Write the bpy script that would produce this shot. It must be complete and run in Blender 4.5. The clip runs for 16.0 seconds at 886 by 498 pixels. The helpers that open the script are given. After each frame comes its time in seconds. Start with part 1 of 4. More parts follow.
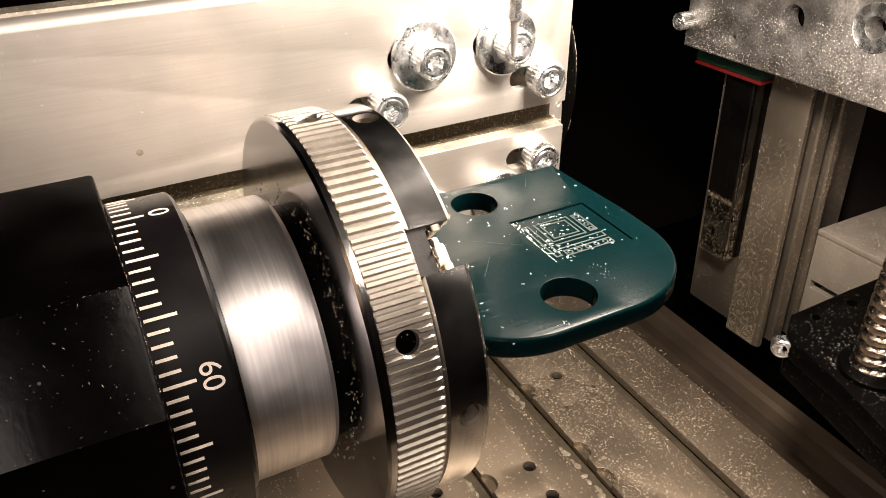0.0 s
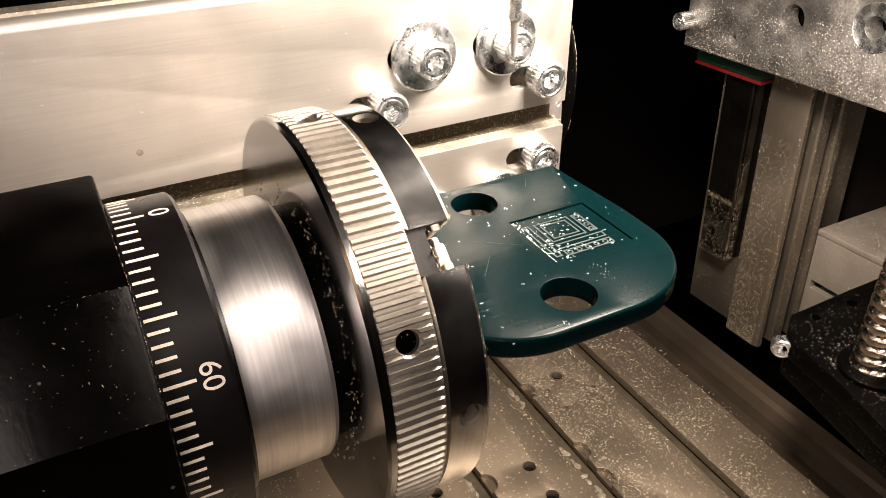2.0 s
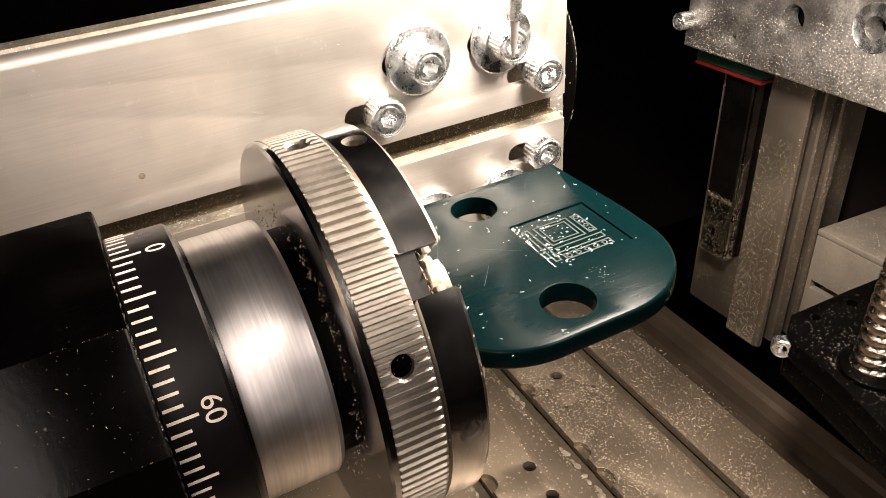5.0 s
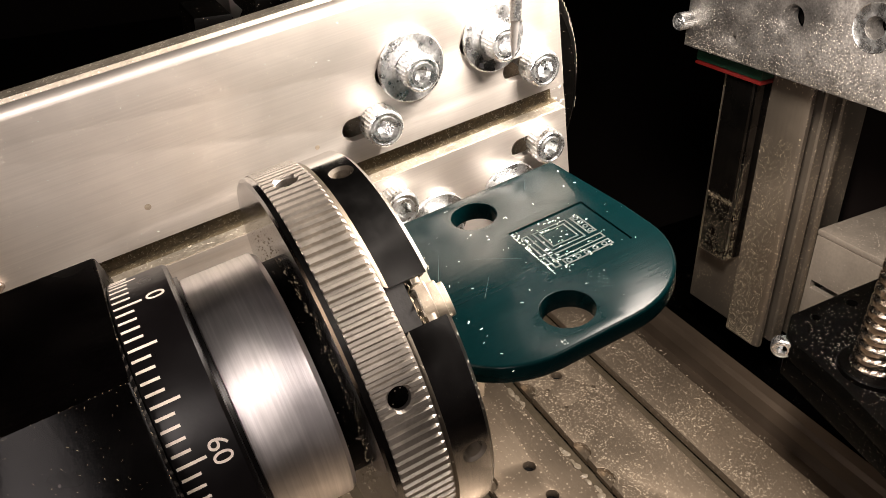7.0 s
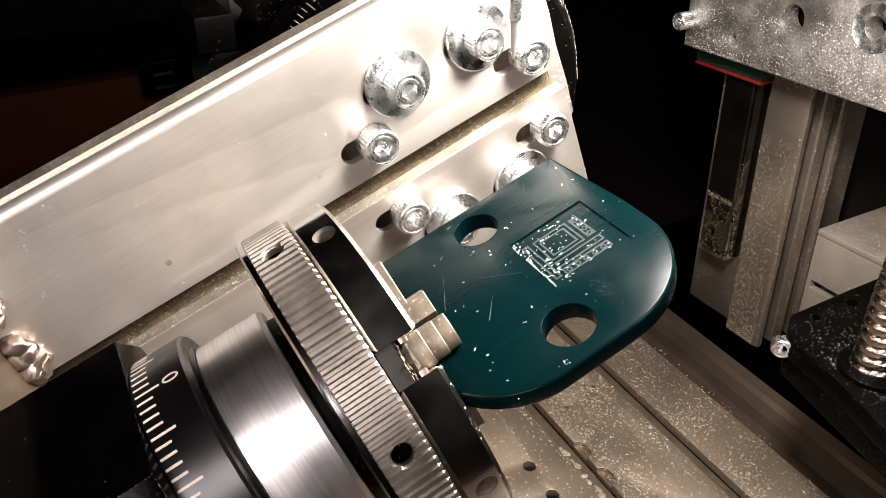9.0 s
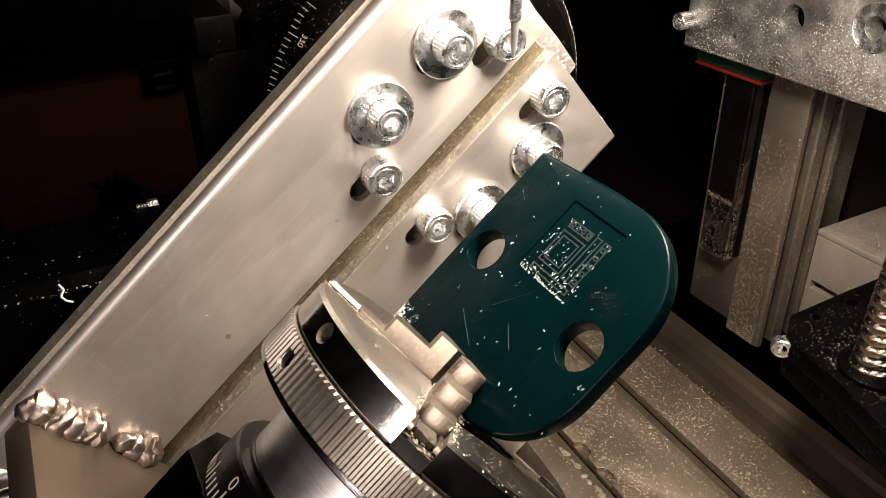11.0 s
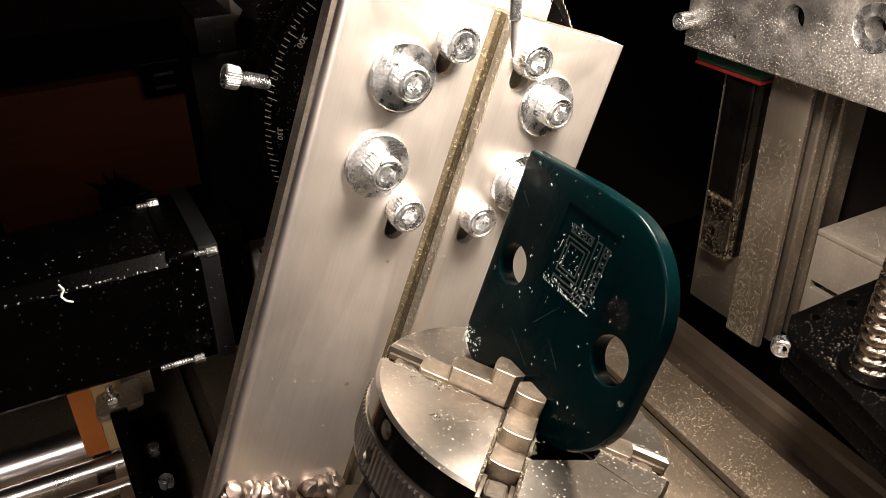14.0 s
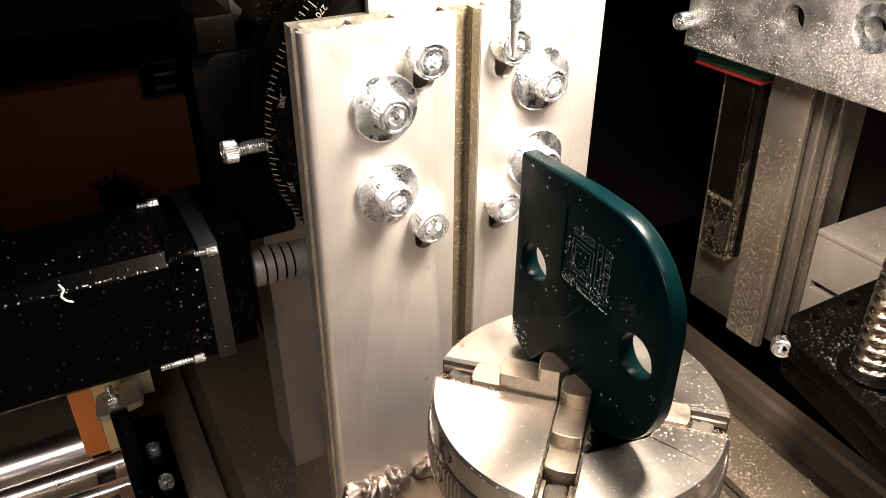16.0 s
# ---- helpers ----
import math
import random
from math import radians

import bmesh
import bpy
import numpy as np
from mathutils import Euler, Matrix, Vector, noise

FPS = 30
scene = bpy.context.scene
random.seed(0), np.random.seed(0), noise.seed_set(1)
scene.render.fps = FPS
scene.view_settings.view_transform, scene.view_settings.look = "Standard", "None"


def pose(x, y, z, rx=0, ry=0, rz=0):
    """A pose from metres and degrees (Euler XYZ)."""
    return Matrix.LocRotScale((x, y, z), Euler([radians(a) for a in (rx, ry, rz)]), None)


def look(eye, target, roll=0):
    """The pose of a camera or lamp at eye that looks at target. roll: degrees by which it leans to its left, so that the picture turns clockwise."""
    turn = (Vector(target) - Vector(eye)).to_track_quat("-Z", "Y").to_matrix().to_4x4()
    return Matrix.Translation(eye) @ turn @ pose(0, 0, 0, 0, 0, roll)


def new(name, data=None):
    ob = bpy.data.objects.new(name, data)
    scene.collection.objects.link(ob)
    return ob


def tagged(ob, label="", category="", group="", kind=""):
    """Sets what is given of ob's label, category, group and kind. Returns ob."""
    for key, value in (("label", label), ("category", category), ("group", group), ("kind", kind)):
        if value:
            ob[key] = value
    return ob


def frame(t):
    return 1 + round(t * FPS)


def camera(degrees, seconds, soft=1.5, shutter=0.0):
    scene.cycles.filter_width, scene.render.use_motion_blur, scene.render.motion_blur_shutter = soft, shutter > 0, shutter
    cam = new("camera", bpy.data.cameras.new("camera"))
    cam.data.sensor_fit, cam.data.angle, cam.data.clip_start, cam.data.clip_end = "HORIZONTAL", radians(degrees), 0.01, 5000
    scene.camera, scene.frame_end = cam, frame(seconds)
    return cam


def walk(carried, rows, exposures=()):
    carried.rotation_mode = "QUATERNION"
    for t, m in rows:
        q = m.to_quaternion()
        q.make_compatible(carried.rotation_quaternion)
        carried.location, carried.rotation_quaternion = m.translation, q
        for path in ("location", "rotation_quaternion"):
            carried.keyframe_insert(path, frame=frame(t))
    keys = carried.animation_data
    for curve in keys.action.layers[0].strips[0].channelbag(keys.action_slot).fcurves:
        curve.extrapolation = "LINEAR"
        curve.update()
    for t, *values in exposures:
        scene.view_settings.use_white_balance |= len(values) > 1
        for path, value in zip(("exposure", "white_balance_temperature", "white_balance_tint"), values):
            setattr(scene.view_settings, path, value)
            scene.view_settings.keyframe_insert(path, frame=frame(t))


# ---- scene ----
# Millimetres inside the builders; the tilt axis is the world's y axis, z points up.
cam = camera(58.5, 16.0, soft=0.65)
EYE = Vector((-0.1110, -0.1882, 0.0992))
VIEW = look(EYE, EYE + Vector((0.3943, 0.7493, -0.5320)), -0.18)
walk(cam, [(0.0, VIEW), (16.0, VIEW)],
     [(0.0, -0.20, 6500, 10), (4.0, -0.20, 6500, 10), (6.5, -0.32, 6350, 10), (9.0, 0.02, 5950, 9), (11.5, -0.48, 6500, 10), (12.5, -0.44, 6500, 10),
      (14.0, -0.18, 6450, 10), (15.0, 0.12, 6400, 10), (16.0, 0.40, 6350, 10)])

# ---- light ----
world = bpy.data.worlds.new("world")
scene.world = world
world.use_nodes = True
world.node_tree.nodes["Background"].inputs[0].default_value = (0.9, 0.75, 0.62, 1)
world.node_tree.nodes["Background"].inputs[1].default_value = 0.007
scene.view_settings.exposure = 0.0


def area_lamp(name, eye, target, size, watts, colour):
    data = bpy.data.lights.new(name, "AREA")
    data.shape, data.size, data.energy, data.color = "DISK", size, watts, colour
    ob = new(name, data)
    ob.matrix_world = look(eye, target)
    return ob


lamp = bpy.data.lights.new("spindle_lamp", "POINT")
lamp.energy, lamp.color, lamp.shadow_soft_size = 6.9, (1.0, 0.855, 0.73), 0.026
new("spindle_lamp", lamp).location = (0.032, -0.056, 0.108)
area_lamp("work_lamp", (0.11, -0.30, 0.33), (0.02, -0.03, -0.06), 0.14, 1.45, (1.0, 0.85, 0.73))
area_lamp("room_lamp", (-0.26, -0.30, 0.17), (-0.04, -0.02, -0.06), 0.16, 1.15, (1.0, 0.84, 0.77))

# ---- materials ----


def material(name, colour, rough=0.5, metal=0.0, grain=0.0, scale=(400, 400, 400), bump=0.0, blotch=0.0,
             blotch_scale=40.0, speck=0.0, speck_colour=(0.75, 0.7, 0.6), speck_scale=900.0, speck_cut=0.62,
             aniso=0.0, rough_var=0.1, radial=False, subsurface=0.0, spec=0.5):
    m = bpy.data.materials.new(name)
    m.use_nodes = True
    nt = m.node_tree
    n, l = nt.nodes, nt.links
    b = n["Principled BSDF"]
    b.inputs["Metallic"].default_value = metal
    b.inputs["Roughness"].default_value = rough
    b.inputs["Specular IOR Level"].default_value = spec
    if aniso:
        b.inputs["Anisotropic"].default_value = aniso
        tg = nt.nodes.new("ShaderNodeTangent")
        tg.direction_type, tg.axis = "RADIAL", "Z"
        nt.links.new(tg.outputs["Tangent"], b.inputs["Tangent"])
        b.inputs["Anisotropic Rotation"].default_value = 0.25
    if subsurface:
        b.inputs["Subsurface Weight"].default_value = subsurface
        b.inputs["Subsurface Radius"].default_value = (0.3, 1.0, 0.9)
        b.inputs["Subsurface Scale"].default_value = 0.002
    co = n.new("ShaderNodeTexCoord")
    mp = n.new("ShaderNodeMapping")
    mp.inputs["Scale"].default_value = scale
    l.new(co.outputs["Object"], mp.inputs["Vector"])
    fine = n.new("ShaderNodeTexNoise")
    fine.inputs["Scale"].default_value = 1.0
    fine.inputs["Detail"].default_value = 4.0
    l.new(mp.outputs["Vector"], fine.inputs["Vector"])
    big = n.new("ShaderNodeTexNoise")
    big.inputs["Scale"].default_value = blotch_scale
    big.inputs["Detail"].default_value = 5.0
    l.new(co.outputs["Object"], big.inputs["Vector"])

    def scaled(socket, low, high):
        r = n.new("ShaderNodeMapRange")
        r.inputs["From Min"].default_value, r.inputs["From Max"].default_value = 0.25, 0.75
        r.inputs["To Min"].default_value, r.inputs["To Max"].default_value = low, high
        l.new(socket, r.inputs["Value"])
        return r.outputs["Result"]

    mul = n.new("ShaderNodeMath")
    mul.operation = "MULTIPLY"
    l.new(scaled(fine.outputs["Fac"], 1 - grain, 1 + grain), mul.inputs[0])
    l.new(scaled(big.outputs["Fac"], 1 - blotch, 1 + blotch), mul.inputs[1])
    tint = n.new("ShaderNodeVectorMath")
    tint.operation = "SCALE"
    tint.inputs[0].default_value = colour
    l.new(mul.outputs[0], tint.inputs["Scale"])
    out = tint.outputs["Vector"]
    rough_out = scaled(big.outputs["Fac"], rough * (1 - rough_var * 2), min(1, rough * (1 + rough_var * 2)))
    if speck:
        density = max(0.06, min(0.8, (0.80 - speck_cut) * 3.6))
        sp = n.new("ShaderNodeTexVoronoi")
        sp.inputs["Scale"].default_value = speck_scale
        l.new(co.outputs["Object"], sp.inputs["Vector"])
        area = n.new("ShaderNodeTexNoise")
        area.inputs["Scale"].default_value = 28.0
        area.inputs["Detail"].default_value = 4.0
        l.new(co.outputs["Object"], area.inputs["Vector"])
        here = n.new("ShaderNodeMapRange")
        here.inputs["From Min"].default_value, here.inputs["From Max"].default_value = 0.3, 0.7
        here.inputs["To Min"].default_value, here.inputs["To Max"].default_value = density * 0.15, density * 1.6
        l.new(area.outputs["Fac"], here.inputs["Value"])
        split = n.new("ShaderNodeSeparateColor")
        l.new(sp.outputs["Color"], split.inputs[0])
        keep = n.new("ShaderNodeMath")
        keep.operation = "LESS_THAN"
        l.new(split.outputs[0], keep.inputs[0])
        l.new(here.outputs["Result"], keep.inputs[1])
        size = n.new("ShaderNodeMath")
        size.operation = "MULTIPLY_ADD"
        size.inputs[1].default_value, size.inputs[2].default_value = 0.26, 0.08
        l.new(split.outputs[1], size.inputs[0])
        near = n.new("ShaderNodeMath")
        near.operation = "LESS_THAN"
        l.new(sp.outputs["Distance"], near.inputs[0])
        l.new(size.outputs[0], near.inputs[1])
        both = n.new("ShaderNodeMath")
        both.operation = "MULTIPLY"
        l.new(keep.outputs[0], both.inputs[0])
        l.new(near.outputs[0], both.inputs[1])
        cut = n.new("ShaderNodeMapRange")
        cut.inputs["To Max"].default_value = speck
        l.new(both.outputs[0], cut.inputs["Value"])
        mix = n.new("ShaderNodeMixRGB")
        l.new(cut.outputs["Result"], mix.inputs[0])
        l.new(out, mix.inputs[1])
        mix.inputs[2].default_value = (*speck_colour, 1)
        out = mix.outputs[0]
        if metal:
            mm = n.new("ShaderNodeMapRange")
            mm.inputs["To Min"].default_value, mm.inputs["To Max"].default_value = metal, 0.0
            l.new(cut.outputs["Result"], mm.inputs["Value"])
            l.new(mm.outputs["Result"], b.inputs["Metallic"])
    l.new(out, b.inputs["Base Color"])
    l.new(rough_out, b.inputs["Roughness"])
    if bump:
        bp = n.new("ShaderNodeBump")
        bp.inputs["Strength"].default_value = bump
        bp.inputs["Distance"].default_value = 0.0003
        l.new(fine.outputs["Fac"], bp.inputs["Height"])
        l.new(bp.outputs["Normal"], b.inputs["Normal"])
    return m


ALU = material("brushed_aluminium", (0.70, 0.655, 0.60), 0.47, 0.93, 0.05, (2200, 2200, 45), 0.05, 0.05, 70, speck=0.5,
               speck_scale=1500, speck_cut=0.785, rough_var=0.03)
ALU_SIDE = material("dull_brown_aluminium", (0.40, 0.36, 0.29), 0.5, 0.9, 0.2, (900, 900, 900), 0.4, 0.15, 60, speck=0.7,
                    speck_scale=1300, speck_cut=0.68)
ALU_PLATE = material("cast_aluminium", (0.37, 0.355, 0.335), 0.50, 0.95, 0.32, (1100, 1100, 1100), 0.5, 0.22, 90, speck=0.9,
                     speck_colour=(0.74, 0.69, 0.62), speck_scale=1150, speck_cut=0.63)
BED = material("table_aluminium", (0.275, 0.222, 0.163), 0.45, 0.78, 0.06, (900, 60, 900), 0.12, 0.12, 25, speck=0.55,
               speck_colour=(0.56, 0.47, 0.35), speck_scale=620, speck_cut=0.6)
SLOT = material("slot_brown", (0.062, 0.048, 0.029), 0.7, 0.2, 0.25, (300, 300, 300), 0.3, 0.2, 60)
BED_CUT = material("cut_table_aluminium", (0.21, 0.17, 0.125), 0.4, 0.9, 0.1, (900, 900, 900), 0.12, 0.15, 60)
BED_DUST = material("pale_table_swarf", (0.50, 0.43, 0.32), 0.6, 0.15, 0.3, (900, 900, 900), 0.3, 0.25, 300)
GLUE = material("old_glue", (0.20, 0.17, 0.125), 0.45, 0.0, 0.2, (500, 500, 500), 0.3, 0.25, 120)
COLUMN = material("extruded_column", (0.25, 0.215, 0.17), 0.5, 0.85, 0.04, (700, 700, 40), 0.12, 0.15, 30, speck=0.8,
                  speck_colour=(0.7, 0.58, 0.40), speck_scale=800, speck_cut=0.62)
STEEL = material("turned_steel", (0.72, 0.70, 0.69), 0.40, 1.0, 0.14, (50, 50, 1700), 0.14, 0.14, 60, aniso=0.3, rough_var=0.2)
KNURL = material("knurled_steel", (0.34, 0.31, 0.27), 0.46, 1.0, 0.12, (900, 900, 900), 0.15, 0.12, 80)
FACE = material("faced_steel", (0.37, 0.345, 0.305), 0.31, 1.0, 0.06, (500, 500, 500), 0.08, 0.08, 50, aniso=0.6, speck=0.6,
                speck_scale=1100, speck_cut=0.71)
BLUED = material("dark_polished_steel", (0.56, 0.55, 0.54), 0.15, 1.0, 0.10, (60, 60, 1500), 0.05, 0.12, 60, rough_var=0.25)
# brown swarf colour, dark enough to hold the shade inside the jaw slots
SLOT_WALL = material("shaded_grimy_slot", (0.045, 0.035, 0.023), 0.7, 0.0, 0.3, (700, 700, 700), 0.3, 0.3, 120)
ZINC = material("zinc_plated_steel", (0.70, 0.71, 0.71), 0.29, 0.97, 0.30, (1300, 1300, 1300), 0.45, 0.22, 260, speck=0.7,
                speck_colour=(0.30, 0.30, 0.29), speck_scale=2300, speck_cut=0.66, rough_var=0.3)
BLACK = material("black_oxide", (0.0005, 0.00045, 0.00045), 0.30, 0.0, 0.25, (900, 900, 900), 0.15, 0.3, 70, speck=0.30,
                 speck_colour=(0.40, 0.36, 0.32), speck_scale=1500, speck_cut=0.79, spec=0.02)
HOUSING = material("black_machined_housing", (0.0004, 0.0003, 0.0003), 0.24, 0.0, 0.35, (120, 900, 900), 0.10, 0.35, 45, speck=0.10,
                   speck_colour=(0.40, 0.34, 0.32), speck_scale=600, speck_cut=0.8, rough_var=0.3, spec=0.055)
BLACK_DUSTY = material("dusty_black_steel", (0.0007, 0.0006, 0.0005), 0.5, 0.0, 0.3, (900, 900, 900), 0.2, 0.3, 60, speck=0.6,
                       speck_colour=(0.50, 0.43, 0.33), speck_scale=2100, speck_cut=0.765, spec=0.03)
DIAL = material("black_anodised_dial", (0.0025, 0.002, 0.0022), 0.30, 0.1, 0.15, (900, 900, 900), 0.08, 0.2, 70)
WORN_MARK = material("worn_dial_paint", (0.24, 0.215, 0.18), 0.6, 0.0, 0.2, (1500, 1500, 1500), 0.1, 0.3, 200)
MARK = material("dial_paint", (0.52, 0.46, 0.40), 0.6, 0.0, 0.12, (1500, 1500, 1500), 0.1, 0.1, 200)
WAX = material("green_machining_wax", (0.0003, 0.0045, 0.0050), 0.25, 0.0, 0.16, (900, 900, 45), 0.08, 0.06, 160, rough_var=0.0, spec=0.055)
WAX_CUT = material("cut_wax", (0.0006, 0.0062, 0.0066), 0.5, 0.0, 0.15, (900, 900, 900), 0.3, 0.15, 200)
SCRATCH = material("scratched_wax", (0.006, 0.028, 0.028), 0.5, 0.0, 0.2, (900, 900, 900), 0.1, 0.2, 200)
STAIN = material("brown_stain", (0.46, 0.39, 0.30), 0.5, 0.85, 0.3, (900, 900, 900), 0.1, 0.3, 300)
CHIP = material("wax_shavings", (0.70, 0.76, 0.70), 0.6, 0.0, 0.2, (900, 900, 900), 0.2, 0.2, 300)
FACE_DUST = material("fine_cream_swarf", (0.40, 0.36, 0.28), 0.6, 0.1, 0.25, (900, 900, 900), 0.3, 0.25, 300)
DUST = material("brass_coloured_swarf", (0.40, 0.36, 0.29), 0.6, 0.3, 0.3, (900, 900, 900), 0.3, 0.25, 300)
# olive grime, darkened to carry the groove's shade as well
GROOVE = material("shaded_grimy_groove", (0.10, 0.078, 0.044), 0.75, 0.35, 0.4, (900, 900, 900), 0.5, 0.35, 140)
GROOVE_DUST = material("packed_grime", (0.30, 0.265, 0.19), 0.7, 0.3, 0.3, (900, 900, 900), 0.3, 0.25, 300)
WELD = material("weld_bead", (0.30, 0.25, 0.215), 0.42, 1.0, 0.15, (400, 400, 400), 0.35, 0.2, 90)
GREEN = material("green_wiper_plastic", (0.002, 0.024, 0.011), 0.6, 0.0, 0.15, (600, 600, 600), 0.1, 0.1, 100)
BEAM = material("dusty_beam_aluminium", (0.30, 0.265, 0.22), 0.6, 0.5, 0.08, (700, 700, 700), 0.2, 0.2, 40, speck=0.6, speck_colour=(0.6, 0.54, 0.45), speck_scale=900, speck_cut=0.66)
RAIL_DUST = material("dull_caked_swarf", (0.19, 0.155, 0.10), 0.7, 0.2, 0.4, (900, 900, 900), 0.3, 0.3, 200)
RAIL = material("dark_rail_steel", (0.02, 0.018, 0.016), 0.28, 0.9, 0.2, (300, 300, 20), 0.1, 0.4, 60)
RED = material("red_wiper_seal", (0.10, 0.003, 0.0018), 0.55, 0.0, 0.15, (600, 600, 600), 0.1, 0.15, 100)
ORANGE = material("orange_printed_plastic", (0.50, 0.16, 0.03), 0.55, 0.0, 0.1, (200, 200, 1800), 0.3, 0.1, 60)
CREAM = material("cream_printed_plastic", (0.55, 0.40, 0.2), 0.55, 0.0, 0.1, (200, 200, 1800), 0.3, 0.1, 60)
CHROME = material("chromed_rod", (0.75, 0.72, 0.70), 0.30, 1.0, 0.04, (900, 900, 900), 0.03, 0.06, 40)
SCREW_STEEL = material("ground_screw_steel", (0.58, 0.50, 0.42), 0.22, 1.0, 0.1, (900, 900, 900), 0.1, 0.2, 120, speck=0.6,
                       speck_colour=(0.5, 0.42, 0.3), speck_scale=1200, speck_cut=0.72)
WOOD = material("brown_cabinet_board", (0.030, 0.008, 0.003), 0.75, 0.0, 0.2, (15, 15, 160), 0.1, 0.2, 6, spec=0.08)
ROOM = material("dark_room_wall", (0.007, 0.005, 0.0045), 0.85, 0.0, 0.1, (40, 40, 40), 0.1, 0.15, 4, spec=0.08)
# near-black colour that stands for the shade inside holes and slots
PIT = material("hole_shade", (0.008, 0.007, 0.006), 0.8, 0.0, 0.2, (900, 900, 900), 0.2, 0.2, 150)
YELLOW = material("yellow_cable_sheath", (0.7, 0.33, 0.03), 0.5, 0.0, 0.1, (300, 300, 300), 0.1, 0.1, 80)

DARK_STEEL = material("dark_steel", (0.020, 0.021, 0.022), 0.45, 0.8, 0.1, (900, 900, 900), 0.1, 0.15, 60)
SATIN = material("satin_steel", (0.46, 0.44, 0.42), 0.36, 0.8, 0.08, (900, 900, 900), 0.1, 0.1, 60)
# aluminium darkened to stand for shade on the edge rail and foot plate
EDGE = material("shaded_aluminium", (0.115, 0.088, 0.064), 0.5, 0.8, 0.05, (900, 60, 900), 0.1, 0.15, 30)
JAW = material("used_jaw_steel", (0.31, 0.265, 0.21), 0.36, 0.95, 0.12, (700, 700, 700), 0.15, 0.3, 130, speck=0.7, speck_colour=(0.5, 0.42, 0.3), speck_scale=1400, speck_cut=0.66)
UPRIGHT = material("milled_aluminium", (0.58, 0.53, 0.47), 0.38, 0.85, 0.05, (1200, 1200, 90), 0.08, 0.08, 20)

# ---- mesh builders (millimetres) ----
TAU = 2 * math.pi
XY = lambda u, v, w: (u, v, w)
YZ = lambda u, v, w: (w, u, v)
XZ = lambda u, v, w: (u, w, v)


def part(name, bm, mat, parent=None, label="", smooth=True, kind=""):
    bmesh.ops.recalc_face_normals(bm, faces=bm.faces)
    bmesh.ops.scale(bm, vec=(0.001, 0.001, 0.001), verts=bm.verts)
    me = bpy.data.meshes.new(name)
    for f in bm.faces:
        f.smooth = smooth
    bm.to_mesh(me)
    bm.free()
    if smooth:
        me.set_sharp_from_angle(angle=radians(35))
    me.materials.append(mat)
    ob = new(name, me)
    ob.parent = parent
    if label:
        ob["label"] = label
    if kind:
        ob["kind"] = kind
    return ob


def cut(ob, cutter):
    """Cuts the closed mesh cutter (millimetres) out of the part ob."""
    bmesh.ops.recalc_face_normals(cutter, faces=cutter.faces)
    bmesh.ops.scale(cutter, vec=(0.001, 0.001, 0.001), verts=cutter.verts)
    me = bpy.data.meshes.new("cutter")
    cutter.to_mesh(me)
    cutter.free()
    tmp = new("cutter", me)
    mod = ob.modifiers.new("cut", "BOOLEAN")
    mod.object, mod.operation, mod.solver = tmp, "DIFFERENCE", "EXACT"
    dg = bpy.context.evaluated_depsgraph_get()
    dg.update()
    result = bpy.data.meshes.new_from_object(ob.evaluated_get(dg))
    ob.modifiers.clear()
    ob.data = result
    bpy.data.objects.remove(tmp)


def thing(name, label, category, group="", kind=""):
    return tagged(new(name), label, category, group, kind)


def circle(cu, cv, r, n=32, a0=0.0):
    return [(cu + r * math.cos(a0 + TAU * i / n), cv + r * math.sin(a0 + TAU * i / n)) for i in range(n)]


def rect(u0, u1, v0, v1, r=0.0, n=4):
    if r <= 0:
        return [(u0, v0), (u1, v0), (u1, v1), (u0, v1)]
    out = []
    for cu, cv, a in ((u1 - r, v0 + r, -90), (u1 - r, v1 - r, 0), (u0 + r, v1 - r, 90), (u0 + r, v0 + r, 180)):
        for i in range(n + 1):
            b = radians(a + 90 * i / n)
            out.append((cu + r * math.cos(b), cv + r * math.sin(b)))
    return out


def rounded(points, radii, n=8):
    """A polygon with each corner rounded by its own radius."""
    out, k = [], len(points)
    for i in range(k):
        p, a, b, r = Vector(points[i]), Vector(points[i - 1]), Vector(points[(i + 1) % k]), radii[i]
        if r <= 0:
            out.append(tuple(p))
            continue
        da, db = (a - p).normalized(), (b - p).normalized()
        half = da.angle(db) / 2
        d = r / math.tan(half)
        c = p + (da + db).normalized() * (r / math.sin(half))
        s, e = p + da * d - c, p + db * d - c
        a0 = math.atan2(s.y, s.x)
        turn = (math.atan2(e.y, e.x) - a0 + math.pi) % TAU - math.pi
        out += [(c.x + r * math.cos(a0 + turn * j / n), c.y + r * math.sin(a0 + turn * j / n)) for j in range(n + 1)]
    return out


def area_of(loop):
    return sum(loop[i - 1][0] * loop[i][1] - loop[i][0] * loop[i - 1][1] for i in range(len(loop))) / 2


def inset(loop, d):
    """Moves every point d inwards."""
    if d == 0:
        return list(loop)
    s = 1 if area_of(loop) > 0 else -1
    out = []
    for i in range(len(loop)):
        a, p, b = Vector(loop[i - 1]), Vector(loop[i]), Vector(loop[(i + 1) % len(loop)])
        e, f = (p - a).normalized(), (b - p).normalized()
        n1, n2 = Vector((-e.y, e.x)) * s, Vector((-f.y, f.x)) * s
        q = n1 + n2
        q = q / max(0.3, q.dot(n1))
        out.append((p.x + q.x * d, p.y + q.y * d))
    return out


